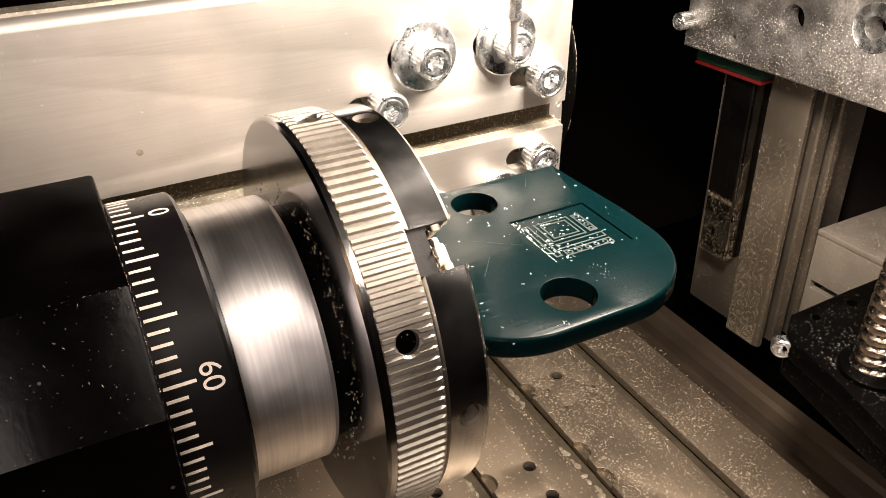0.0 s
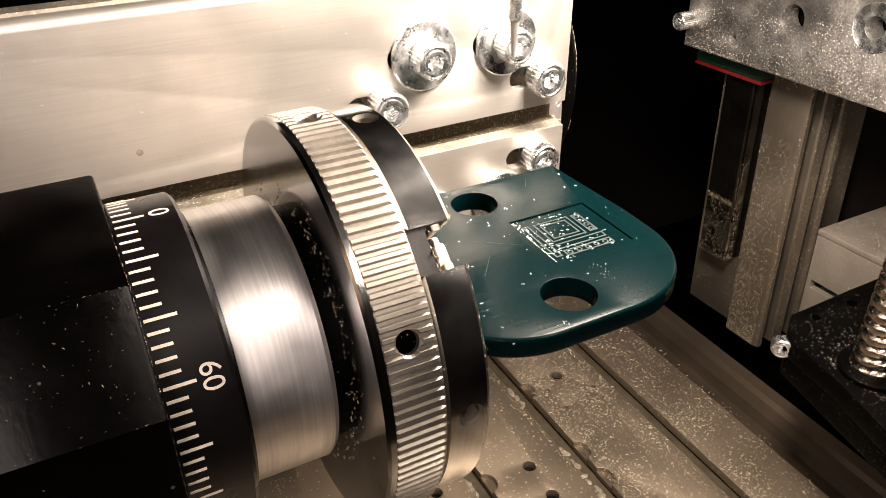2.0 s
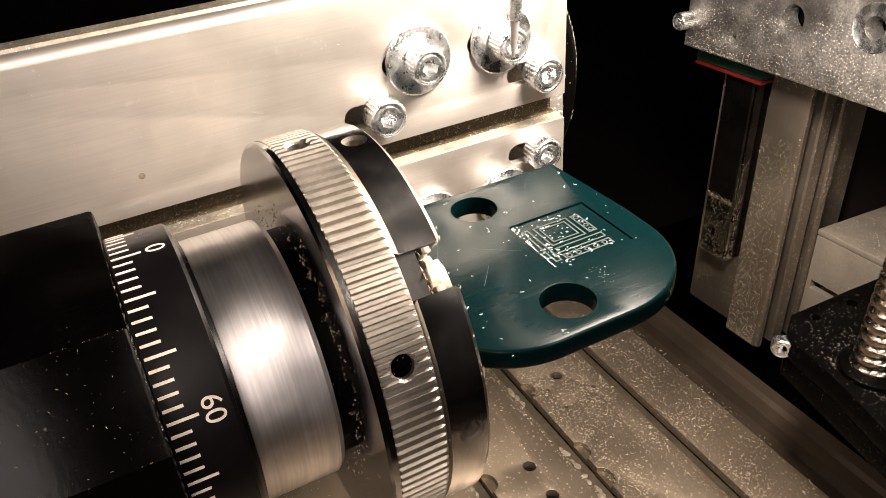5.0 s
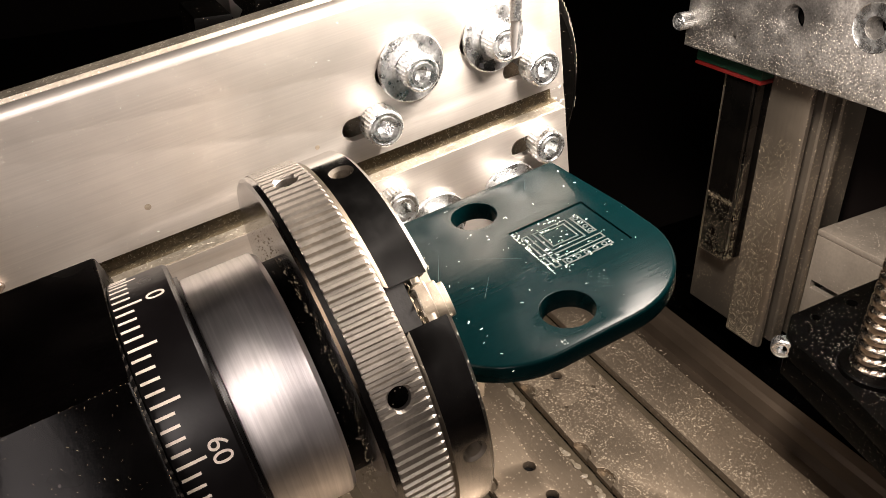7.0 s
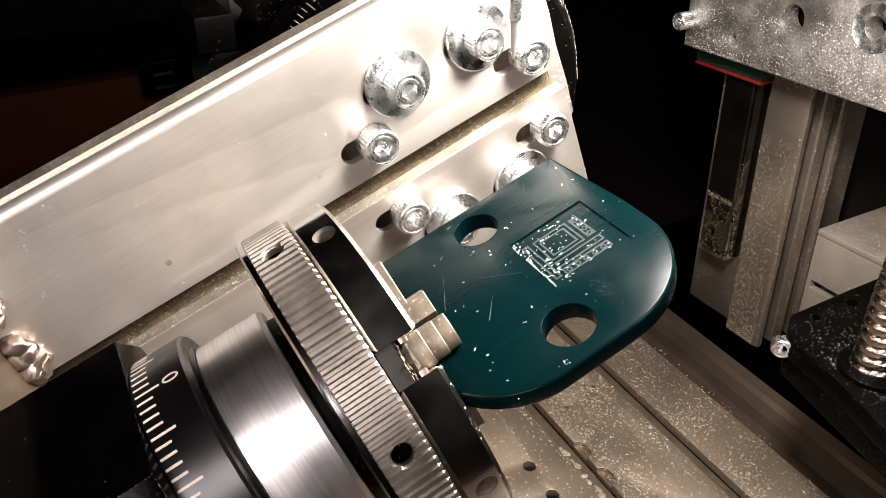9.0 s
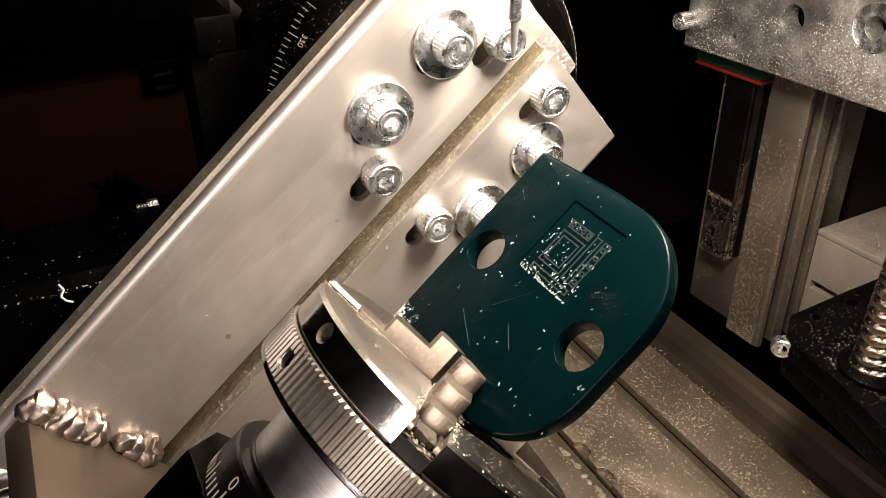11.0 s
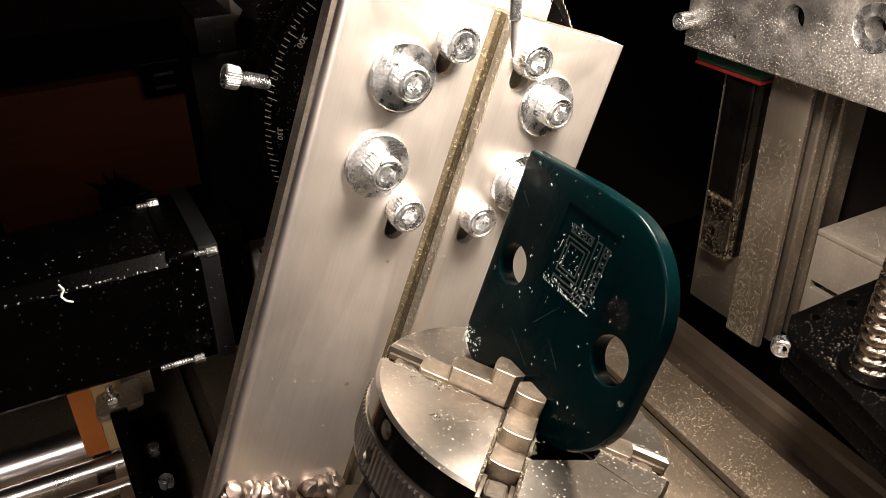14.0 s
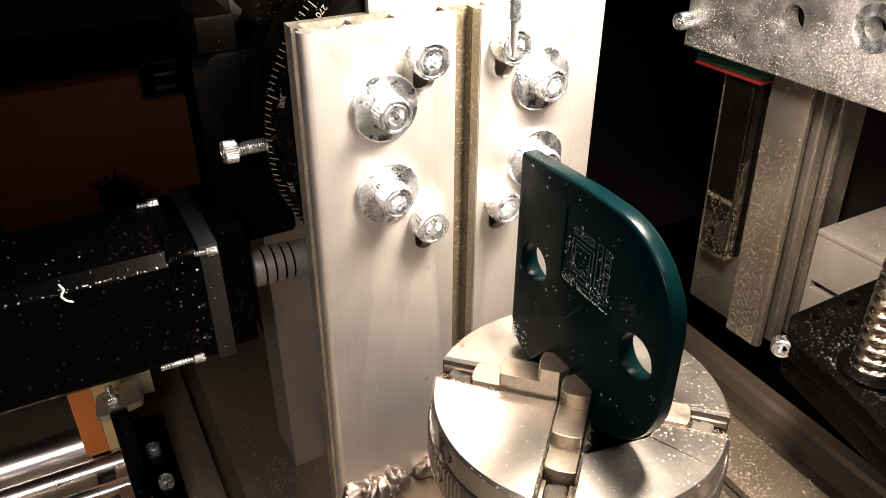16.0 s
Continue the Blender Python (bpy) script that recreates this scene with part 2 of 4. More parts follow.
def slab(bm, outer, w0, w1, m, holes=(), bevel=0.0, steps=2, pockets=(), hole_bevel=0.0):
    """A plate between w0 and w1 with through holes, rounded rims and pockets (loop, depth) sunk from w1."""
    lo, hi = min(w0, w1), max(w0, w1)

    def rings(loop, sign, b):
        levels = []
        if b:
            levels += [(b * (1 - math.sin(math.pi / 2 * i / steps)), lo + b * (1 - math.cos(math.pi / 2 * i / steps))) for i in range(steps + 1)]
            levels += [(b * (1 - math.cos(math.pi / 2 * i / steps)), hi - b * (1 - math.sin(math.pi / 2 * i / steps))) for i in range(steps + 1)]
        else:
            levels = [(0, lo), (0, hi)]
        rows = [[bm.verts.new(m(u, v, w)) for u, v in inset(loop, sign * d)] for d, w in levels]
        for a, c in zip(rows, rows[1:]):
            for i in range(len(a)):
                bm.faces.new((a[i - 1], a[i], c[i], c[i - 1]))
        return rows[0], rows[-1]

    bottom, top = [], []
    for loop, sign, b in [(outer, 1, bevel)] + [(h, -1, hole_bevel) for h in holes]:
        r = rings(loop, sign, b)
        bottom.append(r[0])
        top.append(r[1])
    for loop, depth in pockets:
        face = w1
        floor = w1 - depth if w1 > w0 else w1 + depth
        a = [bm.verts.new(m(u, v, face)) for u, v in loop]
        c = [bm.verts.new(m(u, v, floor)) for u, v in loop]
        for i in range(len(a)):
            bm.faces.new((a[i - 1], a[i], c[i], c[i - 1]))
        bm.faces.new(c)
        (top if w1 > w0 else bottom).append(a)
    for loops in (bottom, top):
        if len(loops) == 1:
            bm.faces.new(loops[0])
            continue
        edges = []
        for lp in loops:
            for i in range(len(lp)):
                edges.append(bm.edges.get((lp[i - 1], lp[i])) or bm.edges.new((lp[i - 1], lp[i])))
        bmesh.ops.triangle_fill(bm, use_beauty=True, use_dissolve=False, edges=edges)
    return bm


def block(bm, x0, x1, y0, y1, z0, z1, bevel=0.4, r=0.0):
    return slab(bm, rect(x0, x1, y0, y1, r), z0, z1, XY, bevel=bevel)


def lathe(bm, profile, m=Matrix(), n=48, closed=False):
    """Turns (radius, height) pairs round the z axis of m."""
    rows = []
    for r, z in profile:
        if r < 1e-6:
            rows.append([bm.verts.new(m @ Vector((0, 0, z)))])
        else:
            rows.append([bm.verts.new(m @ Vector((r * math.cos(TAU * i / n), r * math.sin(TAU * i / n), z))) for i in range(n)])
    for a, b in zip(rows, rows[1:] + ([rows[0]] if closed else [])):
        for i in range(n):
            q = [a[i - 1] if len(a) > 1 else a[0], a[i] if len(a) > 1 else None, b[i] if len(b) > 1 else b[0], b[i - 1] if len(b) > 1 else None]
            q = [v for v in q if v is not None]
            if len(q) > 2:
                bm.faces.new(q)
    return bm


def along(a, b):
    """A frame at a whose z axis points to b."""
    a, b = Vector(a), Vector(b)
    return Matrix.Translation(a) @ (b - a).to_track_quat("Z", "Y").to_matrix().to_4x4()


def rod(bm, a, b, r, n=20, bevel=0.3):
    h = (Vector(b) - Vector(a)).length
    return lathe(bm, [(0, 0), (r - bevel, 0), (r, bevel), (r, h - bevel), (r - bevel, h), (0, h)], along(a, b), n)


def crumbs(bm, places, rng, size, flat=0.5):
    """Small uneven chips at (point, normal) places."""
    for p, nrm in places:
        p, nrm = Vector(p), Vector(nrm)
        q = nrm.to_track_quat("Z", "Y").to_matrix().to_4x4() @ Matrix.Rotation(rng.uniform(0, TAU), 4, "Z")
        s = size * rng.uniform(0.5, 1.4)
        lx, ly, lz = s * rng.uniform(0.6, 2.1), s * rng.uniform(0.22, 0.5), s * flat * rng.uniform(0.4, 1.0)
        v = [bm.verts.new(p + (q @ Vector((x * lx * rng.uniform(0.7, 1), y * ly * rng.uniform(0.7, 1), z * lz))))
             for x, y, z in ((-1, -1, -0.15), (1, -1, -0.15), (1, 1, -0.15), (-1, 1, -0.15), (-0.5, 0, 1), (0.6, 0.1, 0.8))]
        for f in ((0, 1, 5, 4), (1, 2, 5), (2, 3, 4, 5), (3, 0, 4), (3, 2, 1, 0)):
            bm.faces.new([v[i] for i in f])
    return bm


def letters(name, text, size, m, mat, parent):
    """Flat lettering in the built-in font, centred on m (metres), as a mesh."""
    cu = bpy.data.curves.new(name, "FONT")
    cu.body, cu.size, cu.align_x, cu.align_y, cu.extrude = text, size / 1000, "CENTER", "CENTER", 0.00004
    tmp = bpy.data.objects.new(name, cu)
    me = bpy.data.meshes.new_from_object(tmp)
    bpy.data.objects.remove(tmp)
    bm = bmesh.new()
    bm.from_mesh(me)
    bmesh.ops.remove_doubles(bm, verts=bm.verts, dist=1e-6)
    bm.to_mesh(me)
    bm.free()
    me.materials.clear()
    me.materials.append(mat)
    ob = new(name, me)
    ob.parent = parent
    ob.matrix_basis = m
    return ob


MOVING = []
CX, CY = 1.0, -58.0          # chuck axis
FLOOR = -185.0               # top of the slotted table

# ---- the slotted table ----
bed = thing("table_bed", "dusty aluminium machine table with long T-slots and drilled holes", "machine table", kind="structure")
EDGES = (-230.7, -180.7, -130.7, -80.7, -30.7, 19.3, 69.3, 119.4)
SMEAR = random.Random(77)
BITES = {69.3: (68.0, 20.4, 2.0), 19.3: (24.0, 8.0)}
DRILLED = [(93.8, 70.2, 3.1), (45.9, 23.5, 3.1), (45.8, 4.3, 3.0), (106.0, 54.0, 1.1), (84.6, 48.0, 1.0), (83.4, 63.0, 0.9), (0.0, 30.0, 2.9), (0.0, -20.0, 2.9),
           (46.9, -30.0, 2.9), (94.5, -30.0, 2.9)]
for left, right in list(zip(EDGES, EDGES[1:])) + [(119.4, 159.0)]:
    x0, x1 = left + 3.9, right - (3.9 if right < 130 else 4.0)
    outline = [(x0, -300), (x1, -300), (x1, 205), (x0, 205)]
    for y in BITES.get(left, ()):
        outline += [(x0 + 4.6 * math.sin(a) , y + 5.5 * math.cos(a)) for a in [math.pi * i / 10 for i in range(11)]]
    for y in BITES.get(left, ()):
        half = [(x0 + 5.2 * math.cos(a), y + 6.0 * math.sin(a)) for a in [math.pi * (i / 12 - 0.5) for i in range(13)]]
        part("shallow_cut", slab(bmesh.new(), half, FLOOR - 4.9, FLOOR - 2.6, XY), BED_CUT, bed, "shallow round cutter mark beside the slot")
        bm = bmesh.new()
        for k in range(4):
            bmesh.ops.create_icosphere(bm, subdivisions=2, radius=1.0, matrix=Matrix.Translation((x0 - 8.6 + 1.2 * SMEAR.random(), y + 4 - 4 * k + SMEAR.uniform(-1, 1), FLOOR + 0.1))
                                       @ Matrix.Diagonal((SMEAR.uniform(1.0, 1.8), SMEAR.uniform(1.8, 3.0), SMEAR.uniform(0.4, 0.7), 1)))
        for v in bm.verts:
            v.co += noise.noise_vector(v.co * 0.5) * 0.9
        part("glue_smear", bm, GLUE, bed, "pale smear of old glue on the slot edge")
    holes = [circle(x, y, r, 20) for x, y, r in DRILLED if x0 < x < x1]
    part("strip", slab(bmesh.new(), outline, FLOOR - 4.5, FLOOR, XY, holes=holes, bevel=0.35, hole_bevel=0.25), BED, bed)
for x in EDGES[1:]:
    part("slot_floor", block(bmesh.new(), x - 5.2, x + 5.2, -300, 205, FLOOR - 12, FLOOR - 6.0, 0.2), SLOT, bed, "dark brown bottom of a slot")
# added linings whose dark colour gives the holes their shade
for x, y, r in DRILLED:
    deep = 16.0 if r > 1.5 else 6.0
    part("hole_wall", lathe(bmesh.new(), [(r + 0.1, FLOOR - 4.55), (r + 0.1, FLOOR - 4.5 - deep), (0, FLOOR - 4.5 - deep), (0, FLOOR - 5 - deep), (r + 0.6, FLOOR - 5 - deep), (r + 0.6, FLOOR - 4.55)], Matrix.Translation((x, y, 0)), 20), PIT, bed, "lining of a drilled hole, coloured as shade")
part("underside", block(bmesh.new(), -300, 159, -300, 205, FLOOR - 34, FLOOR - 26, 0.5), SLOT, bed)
# the lower steps' shade is put into the rail's colour
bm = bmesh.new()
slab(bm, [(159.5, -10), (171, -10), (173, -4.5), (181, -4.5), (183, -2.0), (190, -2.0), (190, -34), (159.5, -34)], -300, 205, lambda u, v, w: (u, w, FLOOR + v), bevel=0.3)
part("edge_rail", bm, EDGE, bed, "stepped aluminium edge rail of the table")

rng = random.Random(61)
places = []
while len(places) < 5200:
    x, y = rng.uniform(24, 158), rng.uniform(-60, 130)
    strip = min(abs(x - e) for e in EDGES)
    if strip < 4.6 or any(math.hypot(x - hx, y - hy) < hr + 0.6 for hx, hy, hr in DRILLED):
        continue
    if rng.random() < (0.12 if x < 62 else 1.0) * (0.25 + 0.75 * max(0.0, min(1.0, 0.5 + 1.6 * noise.noise(Vector((x, y, 0)) * 0.045)))) * (0.35 if x > 140 else 1.0):
        places.append(((x, y, FLOOR + 0.02), (0, 0, 1)))
part("table_swarf", crumbs(bmesh.new(), places, rng, 0.33, 0.6), BED_DUST, bed, "fine pale swarf strewn over the table", False, "stuff")
base = thing("machine_base", "black painted machine base under the table", "machine base", kind="structure")
part("base_block", block(bmesh.new(), -320, 420, -320, 210, FLOOR - 90, FLOOR - 34.5, 2), BLACK, base)

# ---- the dark room ----
room = thing("room", "dim brown room behind the machine", "room", kind="structure")
bm = bmesh.new()
for b in ((-1100, 1300, 1290, 1300, -300, 1000), (-1100, 1300, -810, -800, -300, 1000), (-1110, -1100, -810, 1300, -300, 1000), (1300, 1310, -810, 1300, -300, 1000)):
    block(bm, *b, bevel=0)
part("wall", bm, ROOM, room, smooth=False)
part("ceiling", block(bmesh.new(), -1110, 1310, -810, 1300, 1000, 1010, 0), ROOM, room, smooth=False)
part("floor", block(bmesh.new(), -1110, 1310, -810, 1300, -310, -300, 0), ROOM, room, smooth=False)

# ---- tilting bracket: a wide hollow aluminium section with a groove, welded to a foot plate ----


def keyed(name, label, category, group=""):
    ob = thing(name, label, category, group)
    MOVING.append(ob)
    return ob


FRONT = 8.0
BOLTS = [(-14, 26.5, 0), (14 - 0.8, 26.5, 0), (-14, -27, 0), (13.4, -27, 0), (-26.7, 13.2, 1), (26.5, 13.2, 1), (-26.7, -14, 1), (26.5, -14, 1)]
bracket = keyed("tilting_bracket", "wide grooved aluminium section on edge, welded to a foot plate", "bracket")


def bolt_slot(x, z):
    s = 7.5
    r = 3.4
    return rounded([(x - r, z - s - r), (x + r, z - s - r), (x + r, z + 2), (x - r, z + 2)], [r - 0.01] * 4, 6)


for name, x0, x1, corner in (("left_web", -49.8, -3.6, "l"), ("right_web", 4.9, 48.4, "r")):
    holes = [bolt_slot(x, z) for x, z, _ in BOLTS if x0 < x < x1]
    bm = slab(bmesh.new(), rect(x0 + (2.5 if corner == "l" else 0), x1, -160, 37), FRONT + 3.2, FRONT, XZ, holes=holes, bevel=0.0, hole_bevel=0.25)
    part("front_web", bm, ALU, bracket, "brushed aluminium front wall with bolt slots")
# rounded left shoulder and side wall
bm = bmesh.new()
prof = [(-47.25, FRONT)] + [(-47.25 - 2.6 * math.sin(a), FRONT + 2.6 - 2.6 * math.cos(a)) for a in [math.pi / 2 * i / 6 for i in range(1, 7)]]
prof += [(-49.85, FRONT + 3.4), (-48.5, FRONT + 4.0), (-48.5, FRONT + 5.2), (-46.8, FRONT + 5.2), (-46.8, FRONT + 3.2), (-47.25, FRONT + 3.2)]
slab(bm, prof, -160, 37, XY)
part("side_wall", bm, ALU, bracket)
# rear of the left wall: browner aluminium stands for its dark reflection
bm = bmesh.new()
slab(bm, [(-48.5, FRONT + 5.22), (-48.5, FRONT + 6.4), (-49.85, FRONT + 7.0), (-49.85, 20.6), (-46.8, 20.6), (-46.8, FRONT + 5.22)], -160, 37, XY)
part("side_wall", bm, ALU_SIDE, bracket, "dusty side wall, dark reflection put into its brownish colour")
bm = bmesh.new()
slab(bm, [(48.45, FRONT), (50, FRONT + 1.0), (50, 20.6), (47, 20.6), (47, FRONT + 3.3), (48.45, FRONT + 3.3)], -160, 37, XY)
part("side_wall", bm, ALU, bracket)
# groove between the front walls, its shade put into the dark colour
bm = bmesh.new()
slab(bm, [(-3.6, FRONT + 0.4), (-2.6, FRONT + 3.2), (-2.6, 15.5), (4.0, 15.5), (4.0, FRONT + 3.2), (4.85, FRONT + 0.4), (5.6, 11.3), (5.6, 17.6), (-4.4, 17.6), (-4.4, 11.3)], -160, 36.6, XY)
part("groove", bm, GROOVE, bracket, "grimy groove between the two front walls, darkened for its shade")
bm = bmesh.new()
slab(bm, [(3.7, FRONT + 3.4), (4.6, FRONT + 0.3), (4.84, FRONT + 0.35), (3.98, FRONT + 3.4)], -160, 36.4, XY)
part("groove_lip", bm, ALU_SIDE, bracket, "swarf-dusted bevelled lip of the groove")
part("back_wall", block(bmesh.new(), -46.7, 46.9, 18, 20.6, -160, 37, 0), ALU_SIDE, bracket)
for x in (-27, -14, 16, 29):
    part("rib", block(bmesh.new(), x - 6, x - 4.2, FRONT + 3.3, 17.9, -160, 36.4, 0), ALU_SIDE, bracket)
bm = slab(bmesh.new(), [(-26, 37.02), (23.6, 37.02), (23.4, 42.0), (22.6, 43.6), (10, 43.9), (-4, 43.3), (-15, 43.8), (-26, 43.5)], 20.6, 18.0, XZ, bevel=0.3)
part("back_tab", bm, ALU, bracket, "sawn end of the back wall standing past the front walls")
rng = random.Random(52)
places = [((rng.uniform(-25, 23), 18.0, rng.uniform(37.4, 43)), (0, -1, 0)) for i in range(160)] + [((rng.choice((rng.uniform(-47, -4), rng.uniform(5.5, 48))), rng.uniform(8.2, 11), 37.02), (0, 0, 1)) for i in range(260)]
part("sawn_burr", crumbs(bmesh.new(), places, rng, 0.26, 0.9), CHIP, bracket, "pale burr and swarf on the sawn end", False, "stuff")
# foot plate coloured as aluminium lying in shadow
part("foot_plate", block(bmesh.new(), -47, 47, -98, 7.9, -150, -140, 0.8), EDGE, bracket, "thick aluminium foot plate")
rng = random.Random(4)
for x0, x1 in ((-47, -24), (-17, -4), (8, 30)):
    x = x0
    while x < x1:
        mm = Matrix.Translation((x, 6.6 + rng.uniform(-0.7, 0.7), -138.2 + rng.uniform(-1.0, 1.0))) @ Matrix.Rotation(radians(45), 4, "X") @ Matrix.Rotation(radians(90 + rng.uniform(-14, 14)), 4, "Y")
        r = rng.uniform(3.4, 5.6)
        bm = lathe(bmesh.new(), [(r * math.sin(math.pi * q / 12), -3.5 * math.cos(math.pi * q / 12)) for q in range(13)], mm, 32)
        for v in bm.verts:
            v.co += noise.noise_vector(v.co * 0.16) * 1.9 + noise.noise_vector(v.co * 0.6) * 0.7
        part("weld_ripple", bm, WELD, bracket, "rippled shiny weld")
        x += rng.uniform(1.6, 4.2)

rng = random.Random(41)
places = [((4.0, rng.uniform(11.4, 15.3), rng.uniform(-130, 36)), (-1, 0, 0)) for i in range(500)]
lip = []
for i in range(900):
    q = rng.random()
    lip.append(((3.7 + 0.9 * q, FRONT + 3.4 - 3.1 * q, rng.uniform(-130, 36)), (-0.95, -0.3, 0)))
part("lip_swarf", crumbs(bmesh.new(), lip, rng, 0.2), DUST, bracket, "pale swarf along the groove's lip", False, "stuff")
places += [((rng.uniform(-2.5, 3.9), 15.4, rng.uniform(-130, 36)), (0, -1, 0)) for i in range(1100)]
part("groove_swarf", crumbs(bmesh.new(), places, rng, 0.24), GROOVE_DUST, bracket, "pale swarf lying in the groove", False, "stuff")
places = [((rng.choice((rng.uniform(-47, -4), rng.uniform(5.5, 48))), FRONT - 0.01, rng.uniform(-120, 36)), (0, -1, 0)) for i in range(230)]
part("specks", crumbs(bmesh.new(), places, rng, 0.13), CHIP, bracket, "pale specks on the aluminium face", False, "stuff")

for x, z, r in ((-14.0, -93.9, 0.9), (-12.9, -46.0, 0.7)):
    part("stain", lathe(bmesh.new(), [(0, 0.012), (r * 0.6, 0.012), (r, 0.0)], Matrix.Translation((x, FRONT, z)) @ Matrix.Rotation(radians(90), 4, "X"), 14), STAIN, bracket, "small brown stain on the aluminium")

# ---- cap screws holding the bracket to the turntable ----


def cap_screw(bm_head, r=5.0, h=6.0, base=0.0):
    """A knurled socket head along -y, its seat at y = base."""
    m = Matrix.Translation((0, base, 0)) @ Matrix.Rotation(radians(90), 4, "X")
    n = 60
    prof = [(r * 0.96, 0), (r, 0.3), (r, h - 1.0), (r * 0.95, h - 0.4), (r * 0.87, h), (r * 0.82, h), (r * 0.79, h - 0.4), (r * 0.66, h - 0.45), (r * 0.62, h), (r * 0.56, h)]
    rows = []
    for k, (rr, z) in enumerate(prof):
        rows.append([bm_head.verts.new(m @ Vector(((rr - (0.34 if i % 2 and 1 <= k <= 2 else 0)) * math.cos(TAU * i / n), (rr - (0.34 if i % 2 and 1 <= k <= 2 else 0)) * math.sin(TAU * i / n), z))) for i in range(n)])
    for a, b in zip(rows, rows[1:]):
        for i in range(n):
            bm_head.faces.new((a[i - 1], a[i], b[i], b[i - 1]))
    hexa = []
    for z in (h, h - 0.1, h - 3.4):
        ring = []
        for i in range(n):
            a = TAU * i / n
            q = r * 0.5 * math.cos(math.pi / 6) / math.cos((a % (math.pi / 3)) - math.pi / 6) if z < h else r * 0.56
            ring.append(bm_head.verts.new(m @ Vector((q * math.cos(a), q * math.sin(a), z))))
        hexa.append(ring)
    for a, b in zip([rows[-1]] + hexa[1:], hexa[1:]):
        for i in range(n):
            bm_head.faces.new((a[i - 1], a[i], b[i], b[i - 1]))
    bm_head.faces.new(hexa[-1])
    for v in hexa[0]:
        bm_head.verts.remove(v)
    return bm_head


for i, (x, z, washer) in enumerate(BOLTS):
    big = washer == 1
    ob = keyed("cap_screw", "zinc-plated socket cap screw with a wide washer" if big else "zinc-plated socket cap screw sitting against the aluminium bracket", "screw",
               "screws holding the bracket")
    shift = Matrix.Translation((x, 0, z)) @ Matrix.Rotation(radians(23 * i), 4, "Y")
    bm = cap_screw(bmesh.new(), 5.3 if big else 5.7, 6.6, FRONT - (1.9 if big else 0.0))
    bmesh.ops.transform(bm, matrix=shift, verts=bm.verts)
    part("head", bm, ZINC, ob)
    bm = bmesh.new()
    rod(bm, (x, FRONT - 1, z), (x, FRONT + 16, z), 3.0)
    part("shank", bm, ZINC, ob)
    if big:
        bm = bmesh.new()
        lathe(bm, [(3.2, 0), (9.8, 0), (10.2, 0.35), (10.2, 1.2), (9.8, 1.6), (3.2, 1.6)], Matrix.Translation((x, FRONT - 0.05, z)) @ Matrix.Rotation(radians(90), 4, "X"), 48, True)
        part("washer", bm, ZINC, ob, "wide flat washer")

# ---- graduated turntable behind the bracket ----
table = keyed("graduated_turntable", "black graduated turntable disc with white degree marks", "rotary table")
mY = Matrix.Translation((0, 41, 0)) @ Matrix.Rotation(radians(90), 4, "X")
disc = part("disc", lathe(bmesh.new(), [(0, 0), (56.6, 0), (56.6, 11.8), (56.2, 13.0), (52.5, 18.2), (51.8, 19.2), (50.5, 20.2), (0, 20.2)], mY, 128), BLACK_DUSTY, table)


def rim_frame(deg, r, y):
    """On the bevel of the disc: z out of the bevel, x along the rim."""
    a = radians(deg)
    out = Vector((-math.cos(a), 0, math.sin(a)))
    n = (out * 0.81 + Vector((0, -0.59, 0))).normalized()
    xa = Vector((math.sin(a), 0, math.cos(a)))
    m = Matrix((xa, n.cross(xa), n)).transposed().to_4x4()
    m.translation = out * r + Vector((0, y, 0))
    return m


bm = bmesh.new()
for k in range(180):
    a = k * 2.0
    long = k % 5 == 0
    f = rim_frame(a + 15, 56.0 - (0.6 if long else 0), 27.6 - (0.8 if long else 0))
    w, h = 0.12, 1.7 if long else 1.05
    v = [bm.verts.new(f @ Vector((x, y, z))) for z in (-0.3, 0.07) for x, y in ((-w, -h), (w, -h), (w, h), (-w, h))]
    for q in ((4, 5, 6, 7), (0, 1, 5, 4), (1, 2, 6, 5), (2, 3, 7, 6), (3, 0, 4, 7)):
        bm.faces.new([v[j] for j in q])
part("graduation", bm, WORN_MARK, disc, "white degree marks", False, "stuff")
for k in range(12):
    f = rim_frame(15 - 30 * (k - 10), 53.4, 23.9)
    f.translation *= 0.001
    letters("numeral", str((k * 30) % 360), 2.6, f @ Matrix.Translation((0, 0, 0.00022)) @ Matrix.Rotation(math.pi, 4, "Z"), WORN_MARK, disc)
bm = bmesh.new()
rod(bm, (-52, 30, -1), (-65.5, 30, -1.3), 1.95, 20, 0.1)
for k in range(15):
    lathe(bm, [(1.9, 0), (2.15, 0.35), (1.9, 0.7)], along((-54.5 - 0.72 * k, 30, -1.06), (-66, 30, -1.3)), 20)
clamp = part("clamp_screw", bm, ZINC, table, "threaded clamp screw")
bm = cap_screw(bmesh.new(), 3.5, 4.2, 0)
bmesh.ops.transform(bm, matrix=Matrix.Translation((-65.3, 30, -1.3)) @ Matrix.Rotation(radians(-90), 4, "Z"), verts=bm.verts)
part("screw_head", bm, ZINC, clamp, "socket head of the clamp screw")

